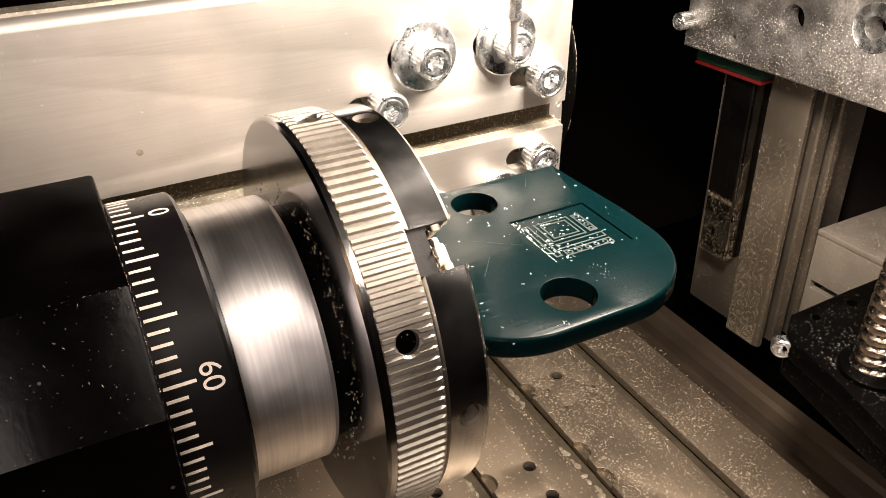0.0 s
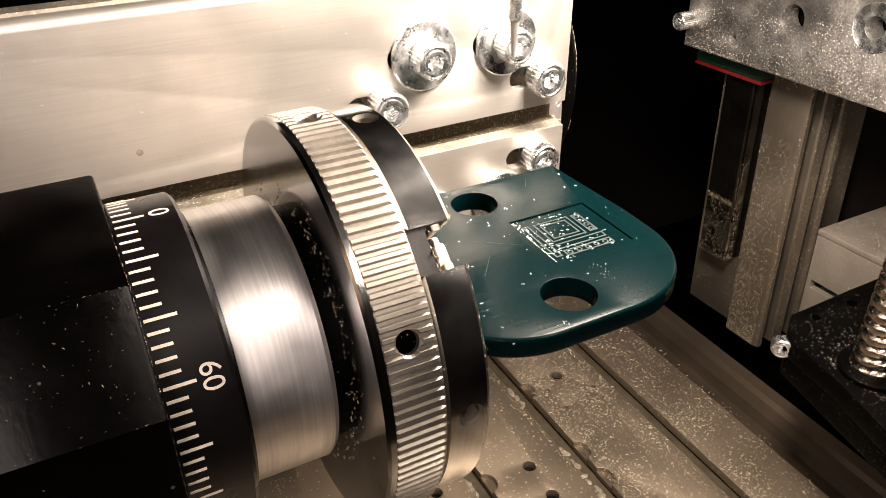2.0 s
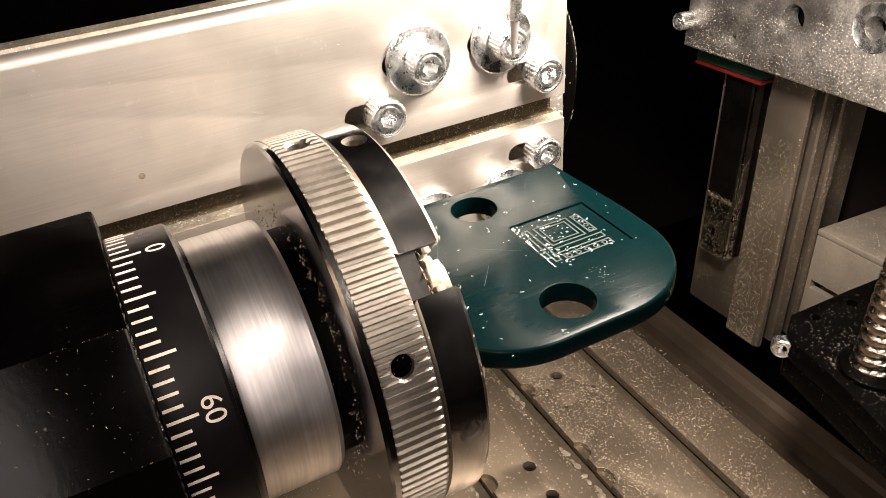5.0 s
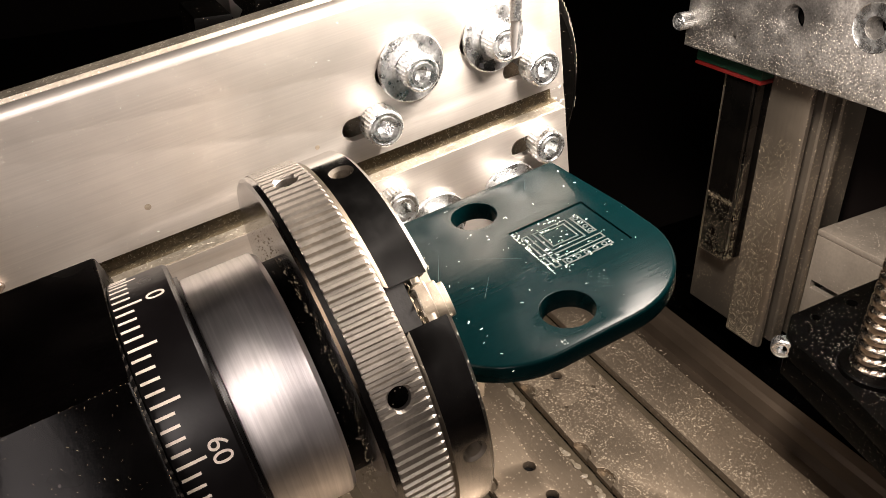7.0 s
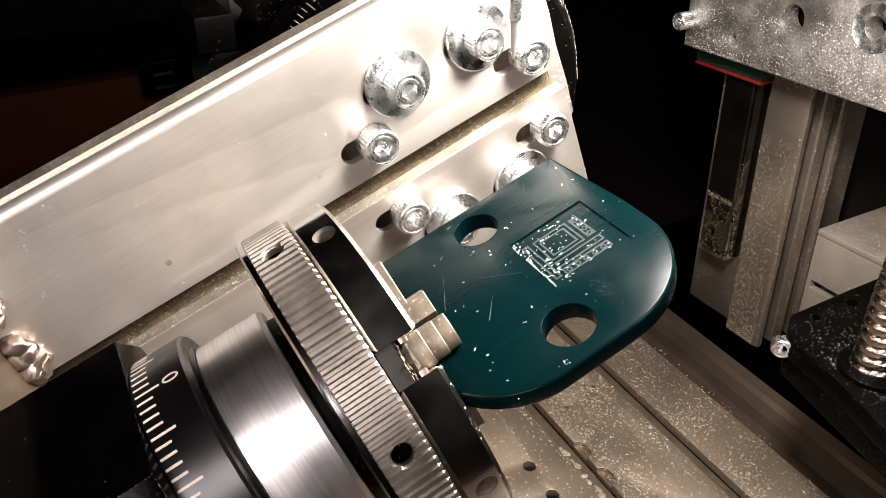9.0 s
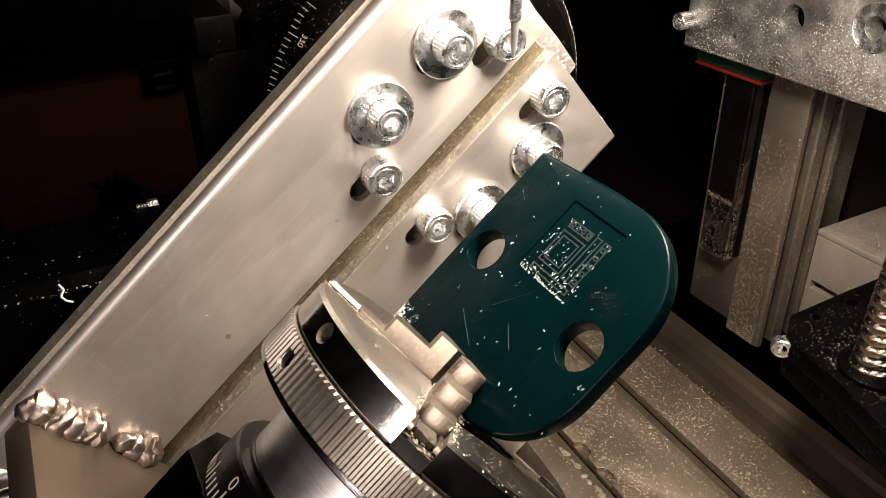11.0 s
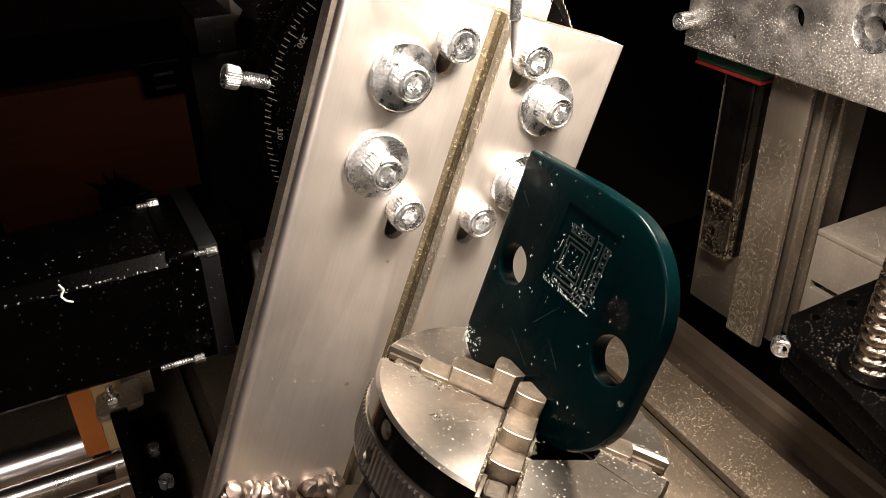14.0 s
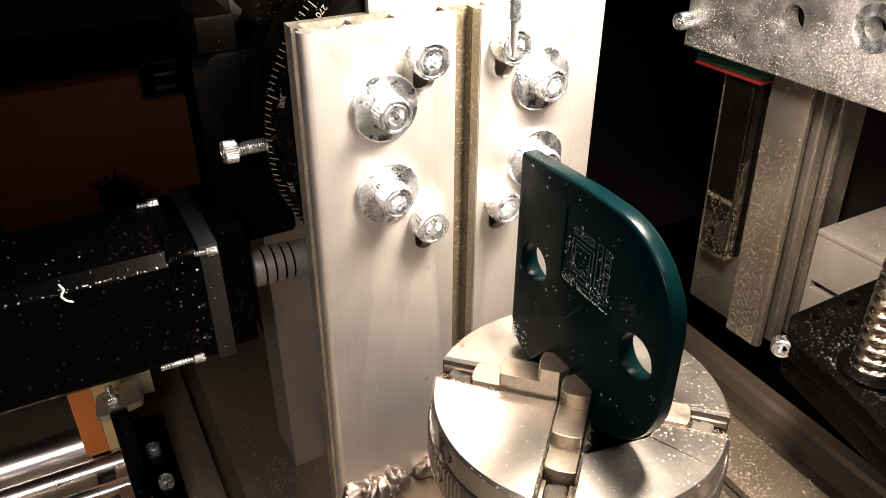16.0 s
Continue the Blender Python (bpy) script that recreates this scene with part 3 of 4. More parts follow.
# ---- rotary head: octagonal black housing, graduated dial, steel sleeve ----
head = keyed("indexing_unit", "black octagonal rotary indexing head with a graduated dial", "indexing head")
octo = [(-31, -79), (-15.4, -93), (19, -93), (33, -79), (33, -37), (19, -23), (-17, -23), (-31, -37)]
part("housing", slab(bmesh.new(), octo, -136.6, -107, XY, bevel=0.7), HOUSING, head)
AXIS = Matrix.Translation((CX, CY, 0))
rng = random.Random(43)
places = []
for i in range(120):
    t = rng.random()
    places.append(rng.choice((((-31.02, -37 - 42 * t, -107.2), (-0.7, 0, 0.7)), ((-31.05, -79.0, -107.5 - 28 * t), (-0.9, -0.4, 0)), ((-31.05, -37.2, -107.5 - 28 * t), (-0.9, 0.4, 0)),
                               ((-31 + 14 * t, -79 - 14 * t, -107.1), (-0.5, -0.5, 0.7)))))
for i in range(16):
    places.append(((-31.02, rng.uniform(-78, -38), rng.uniform(-135, -108)), (-1, 0, 0)))
for i in range(90):
    t = rng.random()
    places.append(((-31 + 15.6 * t - 0.02, -79 - 14 * t - 0.02, rng.uniform(-134, -108)), (-0.67, -0.74, 0)))
part("edge_swarf", crumbs(bmesh.new(), places, rng, 0.10), RAIL_DUST, head, "swarf and wear along the housing edges", False, "stuff")
dial = part("dial", lathe(bmesh.new(), [(20, -107.2), (31.6, -107.2), (32.0, -106.8), (32.0, -95.9), (31.4, -95.2), (28.6, -95.0), (28.4, -94.2), (20, -94.2)], AXIS, 120), DIAL, head, "black dial ring with cream graduations")
part("sleeve", lathe(bmesh.new(), [(15, -94.4), (27.2, -94.4), (27.6, -94.0), (27.6, -79.2), (26.8, -78.2), (15, -78.2)], AXIS, 120), STEEL, head, "ground steel spindle sleeve")
# solid black ring, paints the shade of the gap behind the chuck
part("recess", lathe(bmesh.new(), [(10, -79), (24.5, -79), (24.5, -75), (10, -75)], AXIS, 96), BLACK_DUSTY, head, "black ring standing for the shaded gap behind the chuck")
dial_marks = bmesh.new()
for k in range(90):
    a = radians(180 + 4.0 * k)
    L = 5.2 if k % 5 == 0 else 3.4
    out, tan = Vector((math.cos(a), math.sin(a), 0)), Vector((-math.sin(a), math.cos(a), 0))
    z0 = -106.5
    v = []
    for rr in (31.7, 32.09):
        for s, z in ((-0.27, z0), (0.27, z0), (0.27, z0 + L), (-0.27, z0 + L)):
            v.append(dial_marks.verts.new(Vector((CX, CY, z)) + out * rr + tan * s))
    for q in ((4, 5, 6, 7), (0, 1, 5, 4), (1, 2, 6, 5), (2, 3, 7, 6), (3, 0, 4, 7)):
        dial_marks.faces.new([v[j] for j in q])
part("graduation", dial_marks, MARK, dial, "cream graduation lines", False, "stuff")
for k in range(6):
    a = radians(180 + 60 * k)
    out, tan, zz = Vector((math.cos(a), math.sin(a), 0)), Vector((-math.sin(a), math.cos(a), 0)), Vector((0, 0, 1))
    m = Matrix((tan, zz, out)).transposed().to_4x4()
    m.translation = (Vector((CX, CY, -99.0)) + out * 32.12) * 0.001
    letters("numeral", str(60 * k), 5.0, m, MARK, dial)

# ---- four-jaw chuck ----
chuck = keyed("lathe_chuck", "four-jaw self-centring chuck with a knurled steel ring", "lathe chuck")
FACE_Z = -54.5
part("back_plate", lathe(bmesh.new(), [(0, -75.2), (41.8, -75.2), (42.4, -74.7), (42.4, -73.6), (0, -73.6)], AXIS, 128), BLUED, chuck, "dark turned back plate")
rng = random.Random(71)
places = []
for i in range(420):
    a, r = rng.uniform(0, TAU), 25 + abs(rng.gauss(0, 4.5))
    places.append(((CX + r * math.cos(a), CY + r * math.sin(a), -75.22), (0, 0, -1)))
part("back_swarf", crumbs(bmesh.new(), places, rng, 0.17, 0.8), RAIL_DUST, chuck, "dull swarf caught behind the chuck", False, "stuff")
# knurled ring: straight flutes, pierced by tommy-bar holes
bm = bmesh.new()
n = 560
rows = []
for rr, z, kn in ((40.6, -73.7, 0), (41.9, -73.7, 0), (42.6, -73.4, 1), (42.6, -64.5, 1), (42.0, -63.8, 0), (40.6, -63.8, 0)):
    ring = []
    for i in range(n):
        d = (0.0, 0.0, 0.55, 0.55)[i % 4] * kn
        a = TAU * (i + (0.35 if i % 2 else 0)) / n
        ring.append(bm.verts.new((CX + (rr - d) * math.cos(a), CY + (rr - d) * math.sin(a), z)))
    rows.append(ring)
for a, b in zip(rows, rows[1:] + rows[:1]):
    for i in range(n):
        bm.faces.new((a[i - 1], a[i], b[i], b[i - 1]))
ring = part("knurled_ring", bm, KNURL, chuck, "straight-knurled steel ring with tommy-bar holes", smooth=False)


def body_loop(r):
    """Outline of the body with its four jaw slots open at the rim."""
    pts = []
    for q in range(4):
        a = radians(45 + 90 * q)
        c, s = math.cos(a), math.sin(a)
        for x, y in ((math.sqrt(r * r - 17.2), -4.15), (5.0, -4.15), (5.0, 4.15), (math.sqrt(r * r - 17.2), 4.15)):
            pts.append((CX + x * c - y * s, CY + x * s + y * c))
        for i in range(1, 30):
            b = a + math.asin(4.15 / r) + (math.pi / 2 - 2 * math.asin(4.15 / r)) * i / 30
            pts.append((CX + r * math.cos(b), CY + r * math.sin(b)))
    return pts


TOMMY = [(-116, -68.9, 42.7, 2.5), (175, -68.9, 42.7, 2.5), (-26, -68.9, 42.7, 2.5), (64, -68.9, 42.7, 2.5)]
RIM = [(-91, -58.6, 41.5, 2.3), (179, -58.6, 41.5, 2.3), (-1, -58.6, 41.5, 2.3)]


def radial_pins(places, depth):
    bm = bmesh.new()
    for deg, z, r, rad in places:
        a = radians(deg)
        out = Vector((math.cos(a), math.sin(a), 0))
        p = Vector((CX, CY, z)) + out * (r - depth)
        lathe(bm, [(0, 0), (rad * 0.85, 0), (rad * 0.85, depth - 0.8), (rad * 1.18, depth + 0.25), (rad * 1.18, depth + 2), (0, depth + 2)], along(p, p + out), 24)
    return bm


cut(ring, radial_pins(TOMMY, 6.0))
chuck_body = part("body", slab(bmesh.new(), body_loop(41.5), -63.7, FACE_Z, XY, bevel=0.9, steps=1), FACE, chuck, "bright faced chuck body with dark polished rim")
cut(chuck_body, radial_pins(RIM, 6.0))
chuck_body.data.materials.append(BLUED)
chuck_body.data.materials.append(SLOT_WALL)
# rim in polished steel; slot walls and hole edges in the dark slot-shade colour
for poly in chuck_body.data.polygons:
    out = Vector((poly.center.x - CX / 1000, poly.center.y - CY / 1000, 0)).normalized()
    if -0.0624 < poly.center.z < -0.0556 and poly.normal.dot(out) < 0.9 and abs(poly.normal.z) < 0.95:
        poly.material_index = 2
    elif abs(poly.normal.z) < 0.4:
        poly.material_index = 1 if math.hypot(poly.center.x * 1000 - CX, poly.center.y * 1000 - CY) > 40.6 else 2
# added filler inside the ring, black so the tommy-bar holes look deep
part("core", lathe(bmesh.new(), [(0, -73.5), (38.5, -73.5), (38.5, -63.9), (0, -63.9)], AXIS, 64), BLACK_DUSTY, chuck, "added dark core that closes the ring's holes")


def jaw(q):
    """A stepped jaw with rounded step ends: tallest at the pointed tip, stepping down outwards."""
    m = Matrix.Translation((CX, CY, 0)) @ Matrix.Rotation(radians(45 + 90 * q), 4, "Z")
    bm = bmesh.new()
    for u1, z0, z1 in ((30.6, -62.0, -53.5), (22.6, -54.0, -49.2), (11.6, -49.6, -44.6)):
        plan = [(3.2, -1.6), (5.4, -4.0)] + [(u1 - 1.0 + 1.0 * math.cos(b), 4.0 * math.sin(b)) for b in [radians(-90 + 15 * k) for k in range(13)]] + [(5.4, 4.0), (3.2, 1.6)]
        slab(bm, plan, z0, z1, lambda u, v, w: m @ Vector((u, v, w)), bevel=0.2)
    return bm


for q in range(4):
    part("jaw", jaw(q), JAW, chuck, "stepped steel chuck jaw", False)
rng = random.Random(11)
places = []
for i in range(1300):
    a, r = rng.uniform(0, TAU), 41 * math.sqrt(rng.random())
    x, y = r * math.cos(a), r * math.sin(a)
    near = min(abs((-x * math.sin(radians(45 + 90 * q)) + y * math.cos(radians(45 + 90 * q)))) for q in range(2))
    if near < 3.9 or rng.random() > 0.10 + 0.5 * math.exp(-((near - 4) / 4) ** 2) + (0.5 if x > 8 else 0):
        continue
    places.append(((CX + x, CY + y, FACE_Z + 0.05), (0, 0, 1)))
part("swarf", crumbs(bmesh.new(), places, rng, 0.16), FACE_DUST, chuck, "fine pale swarf on the chuck face", False, "stuff")
places = []
for q in range(4):
    a = radians(45 + 90 * q)
    for i in range(110):
        u, w = rng.uniform(31, 41), rng.uniform(-4, 4)
        places.append(((CX + u * math.cos(a) - w * math.sin(a), CY + u * math.sin(a) + w * math.cos(a), -60 + rng.uniform(0, 0.8)), (0, 0, 1)))
part("slot_swarf", crumbs(bmesh.new(), places, rng, 0.5), RAIL_DUST, chuck, "swarf packed in the jaw slots", False, "stuff")
# slot bottoms are near black to stand for the shade down there
for q in range(4):
    m = AXIS @ Matrix.Rotation(radians(45 + 90 * q), 4, "Z")
    part("slot_bottom", slab(bmesh.new(), rect(20, 41.0, -4.1, 4.1), -63.5, -60, lambda u, v, w: m @ Vector((u, v, w))), PIT, chuck, "bottom of a jaw slot, darkened for shade")

for q in range(4):
    m = AXIS @ Matrix.Rotation(radians(45 + 90 * q), 4, "Z")
    for v0, v1 in ((-4.1, -3.0), (3.0, 4.1)):
        part("guide_lip", slab(bmesh.new(), rect(31.2, 40.6, v0, v1), -58.6, -56.9, lambda u, v, w: m @ Vector((u, v, w)), bevel=0.15), JAW, chuck, "worn guide lip inside a jaw slot")
for q in range(4):
    m = AXIS @ Matrix.Rotation(radians(45 + 90 * q), 4, "Z")
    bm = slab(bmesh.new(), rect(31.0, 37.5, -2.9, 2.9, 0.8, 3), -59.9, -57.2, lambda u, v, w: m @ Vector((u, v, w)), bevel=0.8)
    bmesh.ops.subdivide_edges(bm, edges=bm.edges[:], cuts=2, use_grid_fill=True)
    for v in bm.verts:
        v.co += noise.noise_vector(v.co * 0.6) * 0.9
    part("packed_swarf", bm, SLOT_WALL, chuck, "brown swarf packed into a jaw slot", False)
places = []
for q in range(4):
    a = radians(45 + 90 * q)
    for side in (-1, 1):
        for i in range(170):
            u, w = rng.uniform(12, 41), side * (4.3 + abs(rng.gauss(0, 0.8)))
            places.append(((CX + u * math.cos(a) - w * math.sin(a), CY + u * math.sin(a) + w * math.cos(a), FACE_Z + 0.06), (0, 0, 1)))
part("edge_swarf", crumbs(bmesh.new(), places, rng, 0.17, 0.8), FACE_DUST, chuck, "pale swarf heaped along the slot edges", False, "stuff")

# ---- wax blank gripped in the jaws ----
wax = keyed("wax_blank", "dark green machining wax blank with engraved square and two holes", "wax block")
outline = rounded([(-26.6, 8.4), (-26.6, -55.0), (-90.0, -55.0), (-90.0, 9.9), (-56, 10.2)], [1.2, 9.0, 23.0, 24.0, 0], 14)
POCKET = rect(-68.6, -48.3, -19.2, 2.6)
bm = slab(bmesh.new(), outline, 2.9, -2.1, YZ, holes=[circle(-36.2, -22.0, 5.9, 40), circle(-79.7, -23.8, 6.1, 40)], bevel=0.9, steps=3, pockets=[(POCKET, 0.4)], hole_bevel=0.15)
part("block", bm, WAX, wax)
bm = bmesh.new()
py, pz = -58.45, -8.3


def ridge(u0, u1, v0, v1, t=0.4, h=0.14):
    """A raised rectangular outline on the pocket floor; u along z, v along y."""
    slab(bm, rect(py + v0, py + v1, pz + u0, pz + u1), -1.69, -1.7 - h, YZ, holes=[rect(py + v0 + t, py + v1 - t, pz + u0 + t, pz + u1 - t)])


ridge(-6.4, 3.4, -2.2, 6.6)
ridge(-5.2, 2.2, -1.0, 5.4)
ridge(4.4, 6.8, -2.0, 6.4)
ridge(-6.6, 6.8, -5.4, -3.2)
ridge(-6.6, 6.8, -8.6, -6.2)
ridge(-9.4, -7.6, -8.0, 6.8)
for k in range(4):
    slab(bm, circle(py - 0.9 + 2.05 * k, pz + 5.6, 0.75, 10), -1.69, -1.82, YZ, holes=[circle(py - 0.9 + 2.05 * k, pz + 5.6, 0.4, 10)])
for k in range(5):
    slab(bm, circle(py - 7.4, pz - 5.2 + 2.5 * k, 0.8, 10), -1.69, -1.81, YZ, holes=[circle(py - 7.4, pz - 5.2 + 2.5 * k, 0.42, 10)])
part("engraving", bm, WAX_CUT, wax, "raised square outlines and bars inside the engraved pocket")
rng = random.Random(23)
places, packed = [], []
for i in range(64):
    y, z = rng.uniform(-90, -28), rng.uniform(-48, 9.5)
    if math.hypot(y + 36.2, z + 22) < 7 or math.hypot(y + 79.7, z + 23.8) < 7 or (y < -78 and z > -2) or (-69 < y < -48 and -19.5 < z < 3):
        continue
    places.append(((-2.12, y, z), (-1, 0, 0)))
for i in range(170):
    y = -48.8 - 19.3 * rng.random()
    z = -19.0 + 18 * rng.random() ** 3.4
    if rng.random() < 0.13:
        z = rng.uniform(-19, 2.3)
    packed.append(((-1.78, y, z), (-1, 0, 0)))
smear = [((-2.11, -75.5 + rng.gauss(0, 2.0), -12.5 + rng.gauss(0, 1.6)), (-1, 0, 0)) for i in range(26)]
smear += [((-2.11, -87.6 + rng.gauss(0, 0.5), -30.5 + rng.gauss(0, 0.5)), (-1, 0, 0)) for i in range(14)]
part("smeared_swarf", crumbs(bmesh.new(), smear, rng, 0.10), CHIP, wax, "faint smear of fine swarf", False, "stuff")
for i in range(90):
    packed.append(((-2.13, -27.5 - rng.random() ** 2 * 8, -47 - rng.random() * 6.5 + 0.0), (-1, 0, 0)))
bm = bmesh.new()
for i in range(22):
    y, z, a, L = rng.uniform(-86, -32), rng.uniform(-46, 6), rng.choice((0.5, 0.62, 2.2)) + rng.gauss(0, 0.12), rng.uniform(4, 17)
    if any(math.hypot(y + t * L * math.cos(a) - hy, z + t * L * math.sin(a) - hz) < 7.2 for t in (0, 0.25, 0.5, 0.75, 1) for hy, hz in ((-36.2, -22), (-79.7, -23.8))):
        continue
    if any(-70 < y + t * L * math.cos(a) < -47 and -21 < z + t * L * math.sin(a) < 4 or not (-84 < y + t * L * math.cos(a) < -28 and -50 < z + t * L * math.sin(a) < 6) for t in (0, 0.2, 0.4, 0.6, 0.8, 1)):
        continue
    dy, dz = math.cos(a), math.sin(a)
    v = [bm.verts.new((x, y + u * dy - w * dz, z + u * dz + w * dy)) for x, u, w in ((-2.09, 0, 0.06), (-2.09, L, 0.03), (-2.09, L, -0.03), (-2.09, 0, -0.06), (-2.13, L * 0.1, 0), (-2.13, L * 0.9, 0))]
    for q in ((0, 1, 5, 4), (2, 3, 4, 5), (1, 2, 5), (3, 0, 4)):
        bm.faces.new([v[k] for k in q])
part("scratches", bm, SCRATCH, wax, "fine pale scratches in the wax", False, "stuff")
part("loose_swarf", crumbs(bmesh.new(), places, rng, 0.2), CHIP, wax, "scattered pale wax shavings", False, "stuff")
part("swarf", crumbs(bmesh.new(), packed, rng, 0.25), CHIP, wax, "pale wax shavings in the engraved pocket", False, "stuff")

# ---- upright plate and rotary table body that carry the turntable ----
upright = thing("upright_plate", "thick aluminium upright plate standing on the table", "mounting plate")
part("plate", block(bmesh.new(), -51, 51, 74.2, 100, FLOOR, 62, 0.8), UPRIGHT, upright)

body = thing("rotary_table_body", "dusty black cast rotary table body bolted to the upright plate", "rotary table")
part("casting", lathe(bmesh.new(), [(0, 0), (54, 0), (55, 1), (55, 31), (54, 32.8), (0, 32.8)], Matrix.Translation((0, 74.1, 0)) @ Matrix.Rotation(radians(90), 4, "X"), 96), BLACK_DUSTY, body)
part("worm_housing", block(bmesh.new(), -76.0, -65.5, 40, 73.5, -79, -30, 1.0), BLACK_DUSTY, body, "boxy worm-gear housing")
part("side_casting", block(bmesh.new(), -70.2, -44, 52, 74, -46.5, 22, 2.5), BLACK_DUSTY, body)
part("top_lug", block(bmesh.new(), -69, -58, 42, 62, 25, 36, 1.2), BLACK_DUSTY, body)
part("top_block", block(bmesh.new(), -50, 20, 46, 74, 30, 62, 1.5), BLACK_DUSTY, body)
bm = lathe(bmesh.new(), [(0, 0), (6.4, 0), (6.8, 0.4), (6.8, 3.4), (6.2, 3.5), (6.2, 4.2), (6.8, 4.3), (6.8, 7.0), (6.2, 7.1), (6.2, 7.8), (6.8, 7.9), (6.8, 10.4), (6.2, 10.5), (6.2, 11.2),
                        (6.8, 11.3), (6.8, 13.6), (6.2, 13.7), (6.2, 14.3), (6.6, 14.5), (6.6, 40), (0, 40)], along((-62.5, 49, -54.8), (0, 49, -57)), 40)
sleeve = part("worm_sleeve", bm, SATIN, body, "grooved steel worm shaft sleeve")
# black rings added in the grooves to paint their shade
for w in (3.5, 7.1, 10.5, 13.7):
    bm = lathe(bmesh.new(), [(6.0, w), (6.45, w), (6.45, w + 0.65), (6.0, w + 0.65)], along((-62.5, 49, -54.8), (0, 49, -57)), 40, True)
    part("groove_shade", bm, BLACK, sleeve, "added black ring that stands for shade in the groove")

motor = thing("stepper_motor", "black square stepper motor with bright flange bolts", "electric motor")
MY, MZ = 48.0, -49.7
c = 3.6
part("stator", slab(bmesh.new(), [(MY - 21, MZ - 21 + c), (MY - 21 + c, MZ - 21), (MY + 21 - c, MZ - 21), (MY + 21, MZ - 21 + c), (MY + 21, MZ + 21 - c), (MY + 21 - c, MZ + 21), (MY - 21 + c, MZ + 21), (MY - 21, MZ + 21 - c)],
                        -210, -91.2, YZ, bevel=0.25), BLACK, motor)
flange = part("flange", slab(bmesh.new(), rounded([(MY - 21.3, MZ - 21.3), (MY + 21.3, MZ - 21.3), (MY + 21.3, MZ + 21.3), (MY - 21.3, MZ + 21.3)], [3] * 4, 3), -91.0, -82.2, YZ, bevel=0.5), BLACK, motor, "black front flange")
part("adapter_plate", slab(bmesh.new(), rounded([(MY - 21.6, MZ - 22), (MY + 22, MZ - 22), (MY + 22, MZ + 22), (MY - 21.6, MZ + 22)], [1] * 4, 2), -82.0, -76.2, YZ, bevel=0.4), DARK_STEEL, motor, "dark steel adapter plate")
for y, z, dx, L in ((MY - 18, MZ - 19.0, -3.5, 11), (MY - 18.2, MZ + 19.6, 6.5, 4), (MY + 17, MZ + 21.5, -4, 4)):
    bm = bmesh.new()
    rod(bm, (-86 - L + dx, y - 3, z), (-85 + dx, y - 3, z), 0.85, 12, 0.1)
    for k in range(int(L / 0.9)):
        lathe(bm, [(0.8, 0), (1.05, 0.35), (0.8, 0.7)], along((-85.8 - L + dx + 0.9 * k, y - 3, z), (-60, y - 3, z)), 12)
    rod(bm, (-86.5 + dx, y - 3, z), (-83 + dx, y - 3, z), 1.7, 6, 0.2)
    part("flange_bolt", bm, ZINC, flange, "bright threaded flange bolt with nut")

rng = random.Random(31)
places = []
for i in range(130):
    x = -91.5 - 75 * rng.random()
    e = rng.choice((0, 0, 0, 2, 1))
    if e == 0:
        places.append(((x, MY - 21 + rng.uniform(-0.05, 0.5), MZ + 17.4 + rng.uniform(-0.2, 0.9)), (0, -0.7, 0.7)))
    elif e == 1:
        places.append(((x, rng.uniform(MY - 17, MY + 17), MZ + 21.02), (0, 0, 1)))
    else:
        places.append(((-91 + 14 * rng.random(), MY - 21.7, rng.uniform(MZ - 20, MZ + 20)), (0, -1, 0)))
part("swarf", crumbs(bmesh.new(), places, rng, 0.2), CHIP, motor, "specks of swarf along the motor's edges", False, "stuff")
bm = bmesh.new()
pts = [(-121.5, MY - 21.4, MZ + 21), (-120.6, MY - 21.5, MZ + 19), (-121.8, MY - 21.6, MZ + 17), (-120.9, MY - 21.6, MZ + 15.3), (-119.2, MY - 21.5, MZ + 14.2)]
for a_, b_ in zip(pts, pts[1:]):
    rod(bm, a_, b_, 0.3, 8, 0.05)
part("curl", bm, CHIP, motor, "pale curl of swarf")

# ---- cutter above the work ----
tool = thing("end_mill", "thin bright end mill hanging from the spindle", "milling cutter")
part("shank", rod(bmesh.new(), (-1.8, -20, 42), (-1.8, -20, 95), 1.6, 24, 0.2), ZINC, tool)
part("flutes", lathe(bmesh.new(), [(0, 32), (0.4, 32.3), (0.9, 36), (1.25, 41.9), (0, 41.9)], Matrix.Translation((-1.8, -20, 0)), 16), SATIN, tool, "slender tapered cutting end")
spindle = thing("spindle", "dark round milling spindle with a collet nut", "spindle")
part("collet_nut", lathe(bmesh.new(), [(2, 84), (7.5, 84), (8.5, 86), (8.5, 100), (0, 100)], Matrix.Translation((-1.8, -20, 0)), 32), STEEL, spindle)
part("spindle_body", lathe(bmesh.new(), [(0, 100), (12, 100), (14, 102), (14, 140), (26, 142), (26, 260), (0, 260)], Matrix.Translation((-1.8, -20, 0)), 48), BLACK, spindle)

# ---- gantry side: column, guide rail, carriage plate ----
column = thing("gantry_column", "dusty extruded aluminium column with T-slots", "column")
CXF = 205.0
RX = 200.0               # front of the guide rail
